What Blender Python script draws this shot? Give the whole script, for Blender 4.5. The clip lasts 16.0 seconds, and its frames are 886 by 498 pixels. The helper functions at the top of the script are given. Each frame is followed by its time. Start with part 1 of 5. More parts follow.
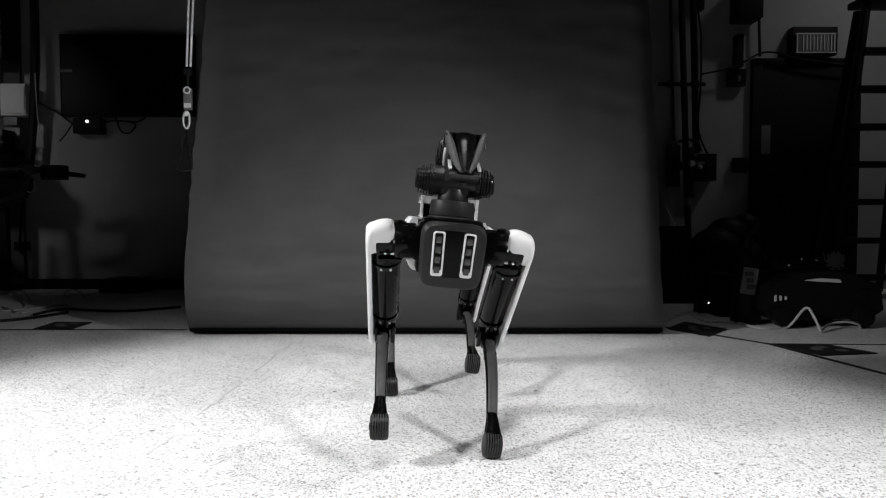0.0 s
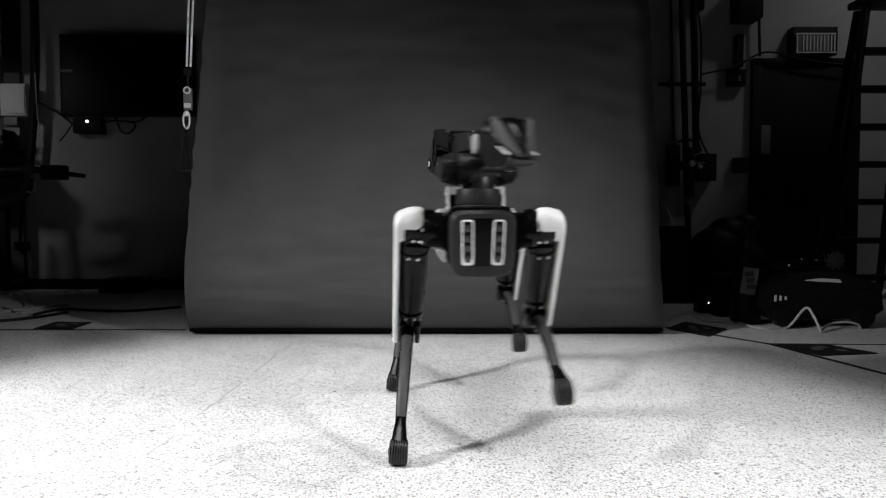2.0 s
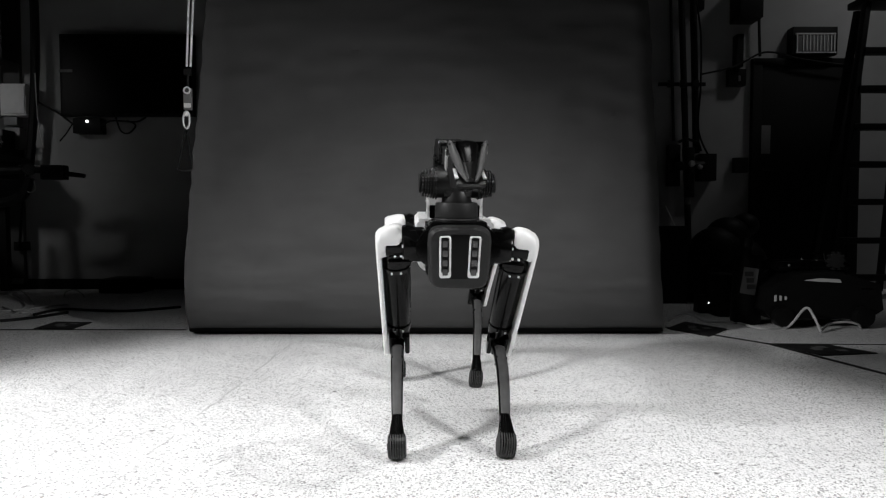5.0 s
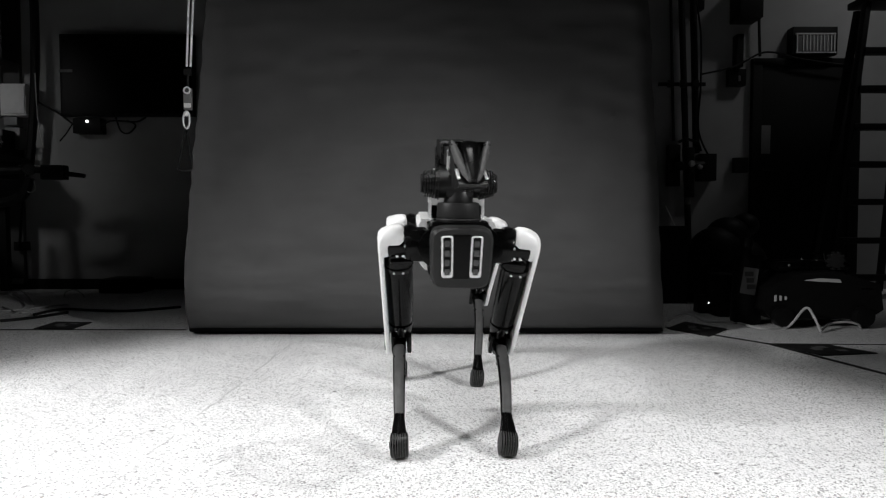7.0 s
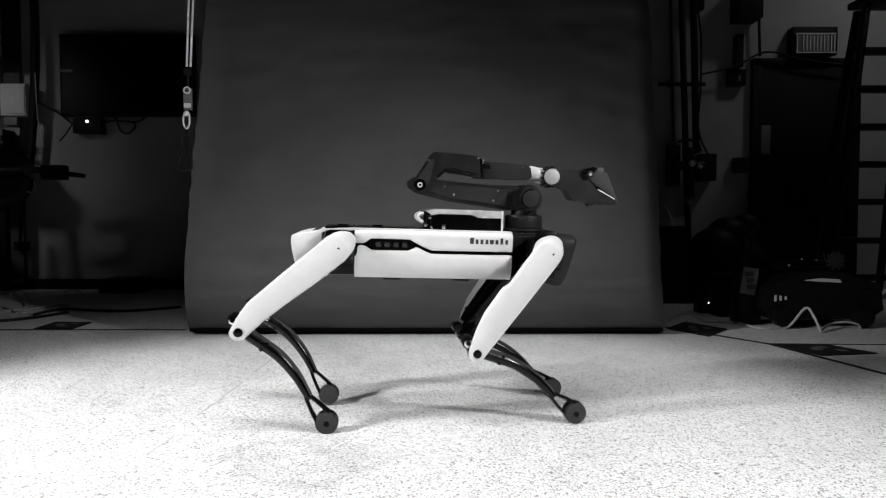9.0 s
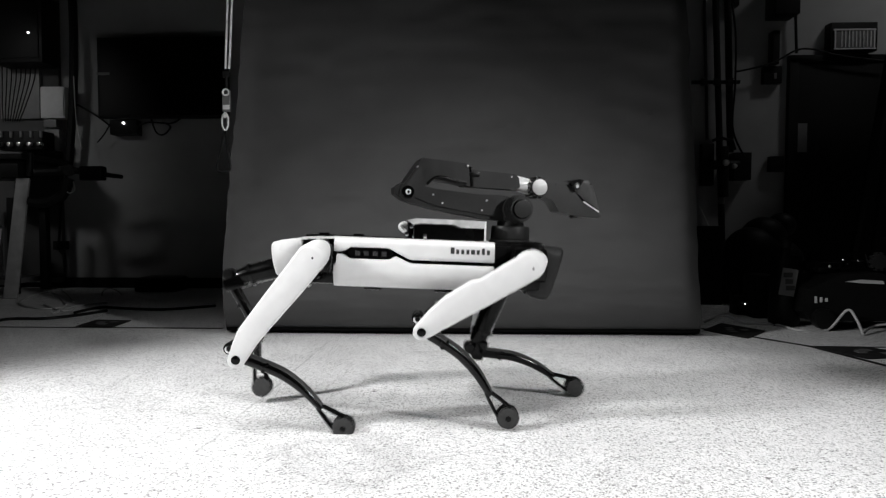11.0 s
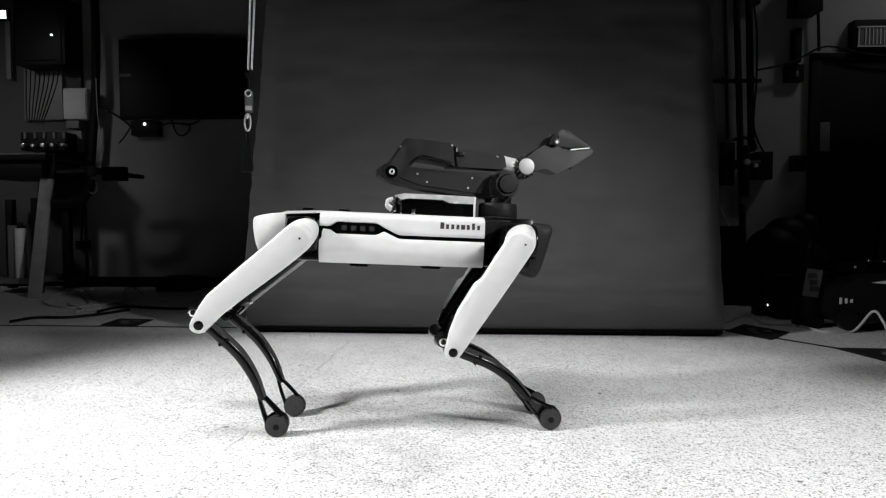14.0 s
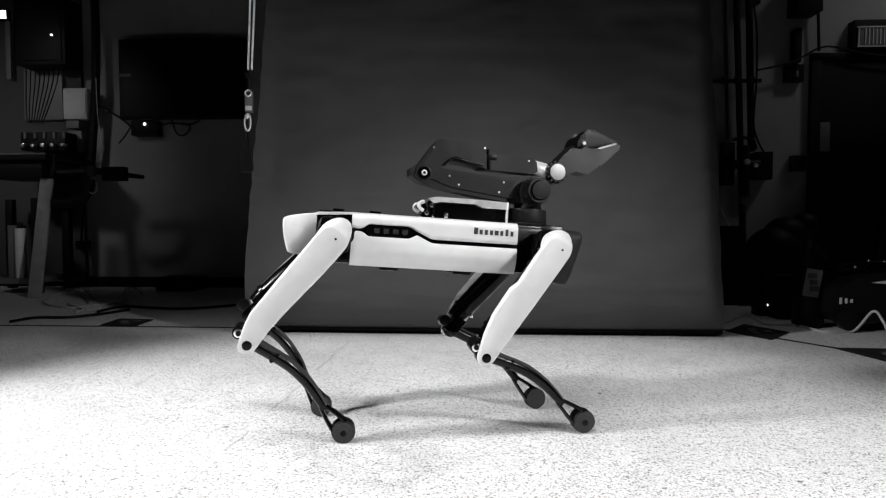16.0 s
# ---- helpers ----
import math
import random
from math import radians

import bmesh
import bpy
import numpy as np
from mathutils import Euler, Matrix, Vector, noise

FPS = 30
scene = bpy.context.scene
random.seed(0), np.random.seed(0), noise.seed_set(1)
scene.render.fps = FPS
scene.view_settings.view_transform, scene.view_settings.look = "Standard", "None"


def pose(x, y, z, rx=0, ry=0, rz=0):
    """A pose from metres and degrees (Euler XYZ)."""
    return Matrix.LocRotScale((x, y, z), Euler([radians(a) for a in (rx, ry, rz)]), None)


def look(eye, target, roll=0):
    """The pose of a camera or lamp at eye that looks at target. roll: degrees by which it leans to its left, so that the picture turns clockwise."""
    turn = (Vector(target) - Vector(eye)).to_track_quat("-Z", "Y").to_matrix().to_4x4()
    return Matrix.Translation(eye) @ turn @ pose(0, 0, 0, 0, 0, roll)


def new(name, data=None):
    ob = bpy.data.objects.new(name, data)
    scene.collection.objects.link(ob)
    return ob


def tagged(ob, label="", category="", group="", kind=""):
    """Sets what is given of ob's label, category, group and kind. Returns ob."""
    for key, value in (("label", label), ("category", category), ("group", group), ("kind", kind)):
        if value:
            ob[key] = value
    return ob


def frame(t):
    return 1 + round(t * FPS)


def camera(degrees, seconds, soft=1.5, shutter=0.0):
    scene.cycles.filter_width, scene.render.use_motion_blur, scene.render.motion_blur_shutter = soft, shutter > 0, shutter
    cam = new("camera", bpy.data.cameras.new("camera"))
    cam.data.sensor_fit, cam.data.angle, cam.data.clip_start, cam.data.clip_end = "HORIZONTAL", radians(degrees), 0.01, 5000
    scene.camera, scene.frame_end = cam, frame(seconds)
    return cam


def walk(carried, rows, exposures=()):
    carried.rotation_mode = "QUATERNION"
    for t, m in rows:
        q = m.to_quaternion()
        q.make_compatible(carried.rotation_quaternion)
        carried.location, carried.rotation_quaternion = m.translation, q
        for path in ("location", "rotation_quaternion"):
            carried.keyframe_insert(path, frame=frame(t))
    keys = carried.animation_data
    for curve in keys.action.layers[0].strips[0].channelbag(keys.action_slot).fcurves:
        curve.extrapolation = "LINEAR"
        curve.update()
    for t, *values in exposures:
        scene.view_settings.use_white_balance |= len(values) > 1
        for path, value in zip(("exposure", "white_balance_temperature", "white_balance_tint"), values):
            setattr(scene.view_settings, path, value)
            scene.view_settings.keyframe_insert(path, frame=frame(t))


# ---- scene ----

# ---------- camera ----------
cam = camera(68.57, 16.0, soft=1.2, shutter=0.7)
VIEW_A = pose(0, 0, 0.5810, 87.604, 0, 0)
VIEW_B = pose(-0.0873, -0.0040, 0.5865, 87.529, 0, 3.304)
walk(cam, [(0.0, VIEW_A), (4.0, VIEW_A), (9.2, VIEW_A), (9.5, VIEW_A)] + [(t, VIEW_A.lerp(VIEW_B, f)) for t, f in ((9.7, 0.06), (10.1, 0.25), (10.7, 0.50), (11.3, 0.755), (11.5, 0.84), (11.7, 0.93))] + [(11.95, VIEW_B), (13.0, VIEW_B), (16.0, VIEW_B)],
     exposures=[(0.0, 0.0), (16.0, 0.0)])

# ---------- light: two studio heads beside the camera, out of view, a dim hall and added fills ---
world = bpy.data.worlds.new("hall_world")
scene.world = world
world.use_nodes = True
world.node_tree.nodes["Background"].inputs[0].default_value = (1, 1, 1, 1)
world.node_tree.nodes["Background"].inputs[1].default_value = 0.02


def spot(name, eye, target, watts, angle, blend, radius):
    data = bpy.data.lights.new(name, "SPOT")
    data.energy, data.spot_size, data.spot_blend, data.shadow_soft_size = watts, radians(angle), blend, radius
    ob = new(name, data)
    ob.matrix_world = look(eye, target)
    return ob


def area(name, eye, target, watts, sx, sy):
    data = bpy.data.lights.new(name, "AREA")
    data.shape, data.size, data.size_y, data.energy = "RECTANGLE", sx, sy, watts
    ob = new(name, data)
    ob.matrix_world = look(eye, target)
    return ob


spot("studio_light_left", (-2.45, 0.9, 1.8), (-0.5, 1.66, 0.0), 314, 79, 0.65, 0.12)
spot("studio_light_right", (2.1, 0.25, 1.75), (-0.22, 2.0, 0.1), 206, 66, 0.65, 0.08)
# weak soft fill added above the robot, from no known lamp
over = area("overhead_fill", (-0.3, 1.0, 3.6), (-0.3, 1.7, 0), 12, 1.8, 1.2)
over.data.spread = radians(70)
# unseen fills, added only to brighten the walls at both ends
for eye, target, watts, spread in (((4.0, 4.3, 4.0), (3.45, 5.6, 1.5), 2.9, 84), ((-4.7, 2.4, 2.5), (-4.2, 5.4, 1.2), 1.6, 46)):
    area("wall_fill", eye, target, watts, 0.5, 0.3).data.spread = radians(spread)


# ---------- materials ----------
def mat(name, color, rough=0.5, metal=0.0, grain=0.0, scale=40.0, bump=0.0, wear=0.0, emit=0.0, coat=0.0, spec=0.5):
    m = bpy.data.materials.new(name)
    m.use_nodes = True
    nt = m.node_tree
    n, l = nt.nodes, nt.links
    p = n["Principled BSDF"]
    c = (color, color, color) if isinstance(color, (int, float)) else color
    p.inputs["Base Color"].default_value = (*c, 1)
    p.inputs["Roughness"].default_value = rough
    p.inputs["Metallic"].default_value = metal
    p.inputs["Coat Weight"].default_value = coat
    p.inputs["Specular IOR Level"].default_value = spec
    if emit:
        p.inputs["Emission Color"].default_value = (1, 1, 1, 1)
        p.inputs["Emission Strength"].default_value = emit
    if grain or bump or wear:
        co = n.new("ShaderNodeTexCoord")
        fine = n.new("ShaderNodeTexNoise")
        fine.inputs["Scale"].default_value = scale
        fine.inputs["Detail"].default_value = 5
        l.new(co.outputs["Object"], fine.inputs["Vector"])
        big = n.new("ShaderNodeTexNoise")
        big.inputs["Scale"].default_value = scale * 0.12
        big.inputs["Detail"].default_value = 3
        l.new(co.outputs["Object"], big.inputs["Vector"])
        mixv = n.new("ShaderNodeMath")
        mixv.operation = "ADD"
        l.new(fine.outputs["Fac"], mixv.inputs[0])
        l.new(big.outputs["Fac"], mixv.inputs[1])
        ramp = n.new("ShaderNodeMapRange")
        ramp.inputs["From Min"].default_value, ramp.inputs["From Max"].default_value = 0.6, 1.4
        ramp.inputs["To Min"].default_value, ramp.inputs["To Max"].default_value = 1 - grain, 1 + grain
        l.new(mixv.outputs[0], ramp.inputs["Value"])
        mul = n.new("ShaderNodeMix")
        mul.data_type, mul.blend_type = "RGBA", "MULTIPLY"
        mul.inputs[0].default_value = 1
        mul.inputs[6].default_value = (*c, 1)
        l.new(ramp.outputs[0], mul.inputs[7])
        l.new(mul.outputs[2], p.inputs["Base Color"])
        rr = n.new("ShaderNodeMapRange")
        rr.inputs["From Min"].default_value, rr.inputs["From Max"].default_value = 0.3, 0.7
        rr.inputs["To Min"].default_value = max(0.02, rough - 0.1 - wear)
        rr.inputs["To Max"].default_value = min(1, rough + 0.1 + wear)
        l.new(big.outputs["Fac"], rr.inputs["Value"])
        l.new(rr.outputs[0], p.inputs["Roughness"])
        if bump:
            b = n.new("ShaderNodeBump")
            b.inputs["Strength"].default_value, b.inputs["Distance"].default_value = bump, 0.004
            l.new(fine.outputs["Fac"], b.inputs["Height"])
            l.new(b.outputs[0], p.inputs["Normal"])
    return m


WHITE = mat("white_shell", 0.74, 0.38, 0, 0.05, 30, 0.02, 0.05)
BLACK = mat("black_gloss_plastic", 0.002, 0.16, 0, 0.3, 60, 0.03, 0.08, spec=0.16)
LEGBLACK = mat("black_leg_casting", 0.002, 0.22, 0, 0.4, 40, 0.1, 0.1, spec=0.25)
DARK = mat("dark_grey_plastic", 0.021, 0.5, 0, 0.15, 80, 0.05, 0.06, spec=0.15)
ARM = mat("charcoal_anodised", 0.0035, 0.40, 0.0, 0.6, 45, 0.12, 0.10, spec=0.42)
SHINFRONT = mat("matt_grey_leg", 0.058, 0.55, 0, 0.25, 50, 0.08, 0.1, spec=0.3)
LIDM = mat("silvery_clear_lid", 0.62, 0.2, 0.25, 0.45, 34, 0.3, 0.1, coat=0.5)
DISC = mat("brushed_disc", 0.42, 0.42, 0.6, 0.08, 60, 0.02, 0.05)
JAW = mat("grey_jaw_rubber", 0.050, 0.45, 0, 0.2, 60, 0.05, 0.1, spec=0.3)
RUBBER = mat("foot_rubber", 0.045, 0.75, 0, 0.25, 120, 0.2, 0.05, spec=0.15)
SILVER = mat("silver_metal", 0.75, 0.28, 1.0, 0.1, 60, 0.02, 0.08)
SILVERP = mat("silver_paint", 0.72, 0.4, 0.2, 0.08, 60, 0.02, 0.05)
GLASSB = mat("black_glass", 0.002, 0.3, spec=0.1)
LENS = mat("camera_lens", 0.05, 0.12, 0.3)
INK = mat("black_ink", 0.03, 0.6, 0, 0.1, 90)
PAPER = mat("grey_seamless_paper", 0.041, 0.85, 0, 0.16, 5, 0.3)
WALL = mat("grey_wall_paint", 0.27, 0.7, 0, 0.2, 3, 0.05)
WALLD = mat("dark_hall_wall", 0.05, 0.8, 0, 0.2, 3, 0.05)
CEIL = mat("dark_ceiling", 0.04, 0.9, 0, 0.2, 3)
DOORM = mat("dark_door_paint", 0.005, 0.55, 0, 0.2, 6, 0.03, spec=0.15)
STEEL = mat("dull_pipe_steel", 0.012, 0.5, 0.3, 0.3, 30, 0.05, spec=0.15)
BRASS = mat("bright_fitting", 0.6, 0.35, 0.3, 0.2, 60)
BOXG = mat("grey_enamel_box", 0.12, 0.5, 0, 0.15, 20, 0.02)
BOXW = mat("pale_plastic_box", 0.55, 0.5, 0, 0.1, 20, 0.02)
BOXB = mat("black_enamel_box", 0.006, 0.5, 0, 0.2, 20, 0.02, spec=0.15)
CABLE = mat("black_cable", 0.008, 0.5, 0, 0.2, 90, spec=0.15)
CABLEW = mat("pale_cable", 0.45, 0.5, 0, 0.1, 90)
WEB = mat("pale_webbing", 0.85, 0.8, 0, 0.3, 200, 0.3)
MATTE = mat("matt_black_foot_shade", 0.006, 0.95, 0, 0.3, 60, 0.1, spec=0.02)
TAPE = mat("black_floor_tape", 0.02, 0.6, 0, 0.3, 60, 0.1, spec=0.15)
WOODM = mat("pale_board", 0.25, 0.7, 0, 0.3, 12, 0.1)
SCREEN = mat("dark_screen", 0.003, 0.3, 0, 0, 1, spec=0.06)
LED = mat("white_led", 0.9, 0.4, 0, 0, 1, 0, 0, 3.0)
LADDER = mat("dark_fibreglass", 0.008, 0.5, 0, 0.25, 30, 0.05, spec=0.15)
SIGN = mat("sign_face", 0.5, 0.5, 0, 0.1, 30)


def floor_material():
    m = bpy.data.materials.new("speckled_floor")
    m.use_nodes = True
    n, l = m.node_tree.nodes, m.node_tree.links
    p = n["Principled BSDF"]
    geo = n.new("ShaderNodeNewGeometry")

    def noise_tex(scale, detail, rough=0.5, dist=0.0):
        t = n.new("ShaderNodeTexNoise")
        t.inputs["Scale"].default_value, t.inputs["Detail"].default_value = scale, detail
        t.inputs["Roughness"].default_value, t.inputs["Distortion"].default_value = rough, dist
        l.new(geo.outputs["Position"], t.inputs["Vector"])
        return t.outputs["Fac"]

    def remap(value, a, b, c, d):
        r = n.new("ShaderNodeMapRange")
        for key, v in zip(("From Min", "From Max", "To Min", "To Max"), (a, b, c, d)):
            r.inputs[key].default_value = v
        l.new(value, r.inputs["Value"])
        return r.outputs[0]

    def op(kind, a, b):
        q = n.new("ShaderNodeMath")
        q.operation = kind
        for i, v in enumerate((a, b)):
            if isinstance(v, (int, float)):
                q.inputs[i].default_value = v
            else:
                l.new(v, q.inputs[i])
        return q.outputs[0]

    def flakes(scale, share, dark):
        cell = n.new("ShaderNodeTexVoronoi")
        cell.inputs["Scale"].default_value = scale
        l.new(geo.outputs["Position"], cell.inputs["Vector"])
        sep = n.new("ShaderNodeSeparateColor")
        l.new(cell.outputs["Color"], sep.inputs[0])
        return remap(sep.outputs[0], share, share + 0.12, dark, 1)

    speck = op("MULTIPLY", flakes(230, 0.045, 0.30), flakes(420, 0.09, 0.42))
    chips = flakes(75, -0.105, 0.22)
    cloud = remap(noise_tex(2.2, 5, 0.6), 0.3, 0.7, 0.9, 1.04)
    grime = remap(noise_tex(9, 5, 0.65, 0.5), 0.3, 0.62, 0.92, 1.0)
    dot = n.new("ShaderNodeTexVoronoi")
    dot.inputs["Scale"].default_value = 4.2
    l.new(geo.outputs["Position"], dot.inputs["Vector"])
    spots = remap(dot.outputs["Distance"], 0.022, 0.036, 0.10, 1)
    # a warped darker ring and the saw-cut joint that crosses the floor
    xyz = n.new("ShaderNodeSeparateXYZ")
    l.new(geo.outputs["Position"], xyz.inputs[0])
    x, y = xyz.outputs[0], xyz.outputs[1]
    warp = op("MULTIPLY", op("SUBTRACT", noise_tex(5, 4), 0.5), 2.6)
    dx, dy = op("DIVIDE", op("ADD", x, 0.34), 0.16), op("DIVIDE", op("SUBTRACT", y, 1.58), 0.16)
    rad = op("ADD", op("SQRT", op("ADD", op("MULTIPLY", dx, dx), op("MULTIPLY", dy, dy)), 0), warp)
    dark_ring = remap(op("ABSOLUTE", op("SUBTRACT", rad, 0.75), 0), 0.05, 0.5, 0.82, 1)
    jag = op("MULTIPLY", op("SUBTRACT", noise_tex(9, 4), 0.5), 0.03)
    line = op("ABSOLUTE", op("ADD", op("ADD", op("SUBTRACT", x, op("MULTIPLY", y, 0.0065)), 0.745), jag), 0)
    gap = remap(line, 0.0015, 0.006, 0.72, 1)
    gap = op("MAXIMUM", gap, remap(noise_tex(5, 2), 0.45, 0.5, 1, 0))
    v = op("MULTIPLY", speck, chips)
    for q in (cloud, grime, spots, dark_ring, gap):
        v = op("MULTIPLY", v, q)
    v = op("MULTIPLY", v, 0.93)
    rgb = n.new("ShaderNodeCombineColor")
    for i in range(3):
        l.new(v, rgb.inputs[i])
    l.new(rgb.outputs[0], p.inputs["Base Color"])
    p.inputs["Roughness"].default_value = 0.62
    b = n.new("ShaderNodeBump")
    b.inputs["Strength"].default_value, b.inputs["Distance"].default_value = 0.25, 0.002
    l.new(speck, b.inputs["Height"])
    l.new(b.outputs[0], p.inputs["Normal"])
    return m


FLOOR = floor_material()


# ---------- mesh helpers ----------
class Shape:
    """Collects bevelled primitives into one mesh."""

    def __init__(self):
        self.bm = bmesh.new()

    def take(self, b, bevel=0.0, m=None, segs=2):
        if bevel:
            bmesh.ops.bevel(b, geom=[e for e in b.edges if len(e.link_faces) == 2 and e.calc_face_angle(0) > 0.5],
                            offset=bevel, segments=segs, profile=0.6, affect="EDGES", clamp_overlap=True)
        if m is not None:
            bmesh.ops.transform(b, matrix=m, verts=b.verts)
        bmesh.ops.recalc_face_normals(b, faces=b.faces)
        tmp = bpy.data.meshes.new("tmp")
        b.to_mesh(tmp)
        b.free()
        self.bm.from_mesh(tmp)
        bpy.data.meshes.remove(tmp)
        return self

    def box(self, centre, size, bevel=0.0, m=None):
        b = bmesh.new()
        bmesh.ops.create_cube(b, size=1)
        bmesh.ops.scale(b, vec=size, verts=b.verts)
        bmesh.ops.translate(b, vec=centre, verts=b.verts)
        return self.take(b, bevel, m)

    def cyl(self, p, q, r1, r2=None, seg=24, bevel=0.0, m=None):
        p, q = Vector(p), Vector(q)
        b = bmesh.new()
        bmesh.ops.create_cone(b, cap_ends=True, segments=seg, radius1=r1, radius2=r1 if r2 is None else r2, depth=(q - p).length)
        turn = (q - p).to_track_quat("Z", "Y").to_matrix().to_4x4()
        bmesh.ops.transform(b, matrix=Matrix.Translation((p + q) / 2) @ turn, verts=b.verts)
        return self.take(b, bevel, m)

    def prism(self, pts, y0, y1, bevel=0.0, m=None, taper=1.0):
        """A polygon in x and z, pushed through from y0 to y1; taper shrinks the far end about its middle."""
        b = bmesh.new()
        cx, cz = sum(p[0] for p in pts) / len(pts), sum(p[1] for p in pts) / len(pts)
        one = [b.verts.new((x, y0, z)) for x, z in pts]
        two = [b.verts.new((cx + (x - cx) * taper, y1, cz + (z - cz) * taper)) for x, z in pts]
        b.faces.new(one), b.faces.new(two[::-1])
        for i in range(len(pts)):
            j = (i + 1) % len(pts)
            b.faces.new((one[j], one[i], two[i], two[j]))
        return self.take(b, bevel, m)

    def loft(self, rings, m=None, caps=True):
        b = bmesh.new()
        vs = [[b.verts.new(p) for p in ring] for ring in rings]
        k = len(vs[0])
        for a, c in zip(vs, vs[1:]):
            for i in range(k):
                b.faces.new((a[i], a[(i + 1) % k], c[(i + 1) % k], c[i]))
        if caps:
            b.faces.new(vs[0][::-1]), b.faces.new(vs[-1])
        return self.take(b, 0, m)

    def tube(self, path, radius, seg=8, m=None):
        """A round rod along a path; radius is one number or one for each point."""
        path = [Vector(p) for p in path]
        rings = []
        for i, p in enumerate(path):
            d = (path[min(i + 1, len(path) - 1)] - path[max(i - 1, 0)]).normalized()
            u = d.cross(Vector((0.13, 0.97, 0.21))).normalized()
            w = d.cross(u)
            r = radius[i] if isinstance(radius, (list, tuple)) else radius
            rings.append([p + r * (math.cos(a) * u + math.sin(a) * w) for a in (2 * math.pi * k / seg for k in range(seg))])
        return self.loft(rings, m)

    def ball(self, centre, r, scale=(1, 1, 1), m=None, seg=20):
        b = bmesh.new()
        bmesh.ops.create_uvsphere(b, u_segments=seg, v_segments=seg // 2 + 2, radius=r)
        bmesh.ops.scale(b, vec=scale, verts=b.verts)
        bmesh.ops.translate(b, vec=centre, verts=b.verts)
        return self.take(b, 0, m)

    def mesh(self, name, material, angle=40):
        me = bpy.data.meshes.new(name)
        self.bm.to_mesh(me)
        self.bm.free()
        me.materials.append(material)
        me.polygons.foreach_set("use_smooth", [True] * len(me.polygons))
        me.set_sharp_from_angle(angle=radians(angle))
        return me


def part(name, shape, material, parent, label="", at=None):
    ob = new(name, shape.mesh(name, material))
    ob.parent = parent
    if at is not None:
        ob.matrix_basis = at
    return tagged(ob, label)


def thing(name, label, category, group="", kind="", at=None, shape=None, material=None):
    ob = new(name, shape.mesh(name, material) if shape else None)
    if at is not None:
        ob.matrix_basis = at
    return tagged(ob, label, category, group, kind)


def smooth_path(pts, n=8):
    """A Catmull-Rom curve through points."""
    pts = [Vector(p) for p in pts]
    out = []
    for i in range(len(pts) - 1):
        a, b, c, d = pts[max(i - 1, 0)], pts[i], pts[i + 1], pts[min(i + 2, len(pts) - 1)]
        for k in range(n):
            t = k / n
            out.append(0.5 * (2 * b + (c - a) * t + (2 * a - 5 * b + 4 * c - d) * t * t + (3 * b - a - 3 * c + d) * t ** 3))
    return out + [pts[-1]]


# ---------- the hall ----------
def hall():
    thing("floor", "pale speckled hall floor with dark marks and tape", "floor", kind="structure",
          shape=Shape().box((0, 1.0, -0.05), (16, 14, 0.1)), material=FLOOR)
    wall = Shape().box((0, 5.68, 2.1), (12.2, 0.15, 4.2))
    thing("wall_north", "grey painted hall wall in shadow", "wall", kind="structure", shape=wall, material=WALL)
    thing("wall_south", "dark hall wall behind the camera", "wall", kind="structure", shape=Shape().box((0, -4.08, 2.1), (12.2, 0.15, 4.2)), material=WALLD)
    thing("wall_west", "dark hall side wall", "wall", kind="structure", shape=Shape().box((-6.03, 0.8, 2.1), (0.15, 9.9, 4.2)), material=WALLD)
    thing("wall_east", "dark hall side wall", "wall", kind="structure", shape=Shape().box((6.03, 0.8, 2.1), (0.15, 9.9, 4.2)), material=WALLD)
    thing("ceiling", "dark hall ceiling", "ceiling", kind="structure", shape=Shape().box((0, 0.8, 4.27), (12.2, 9.9, 0.14)), material=CEIL)
    thing("baseboard", "black rubber baseboard along the wall", "baseboard", kind="structure",
          shape=Shape().box((-2.2, 5.595, 0.045), (7.2, 0.014, 0.09), 0.003), material=BOXB)


hall()


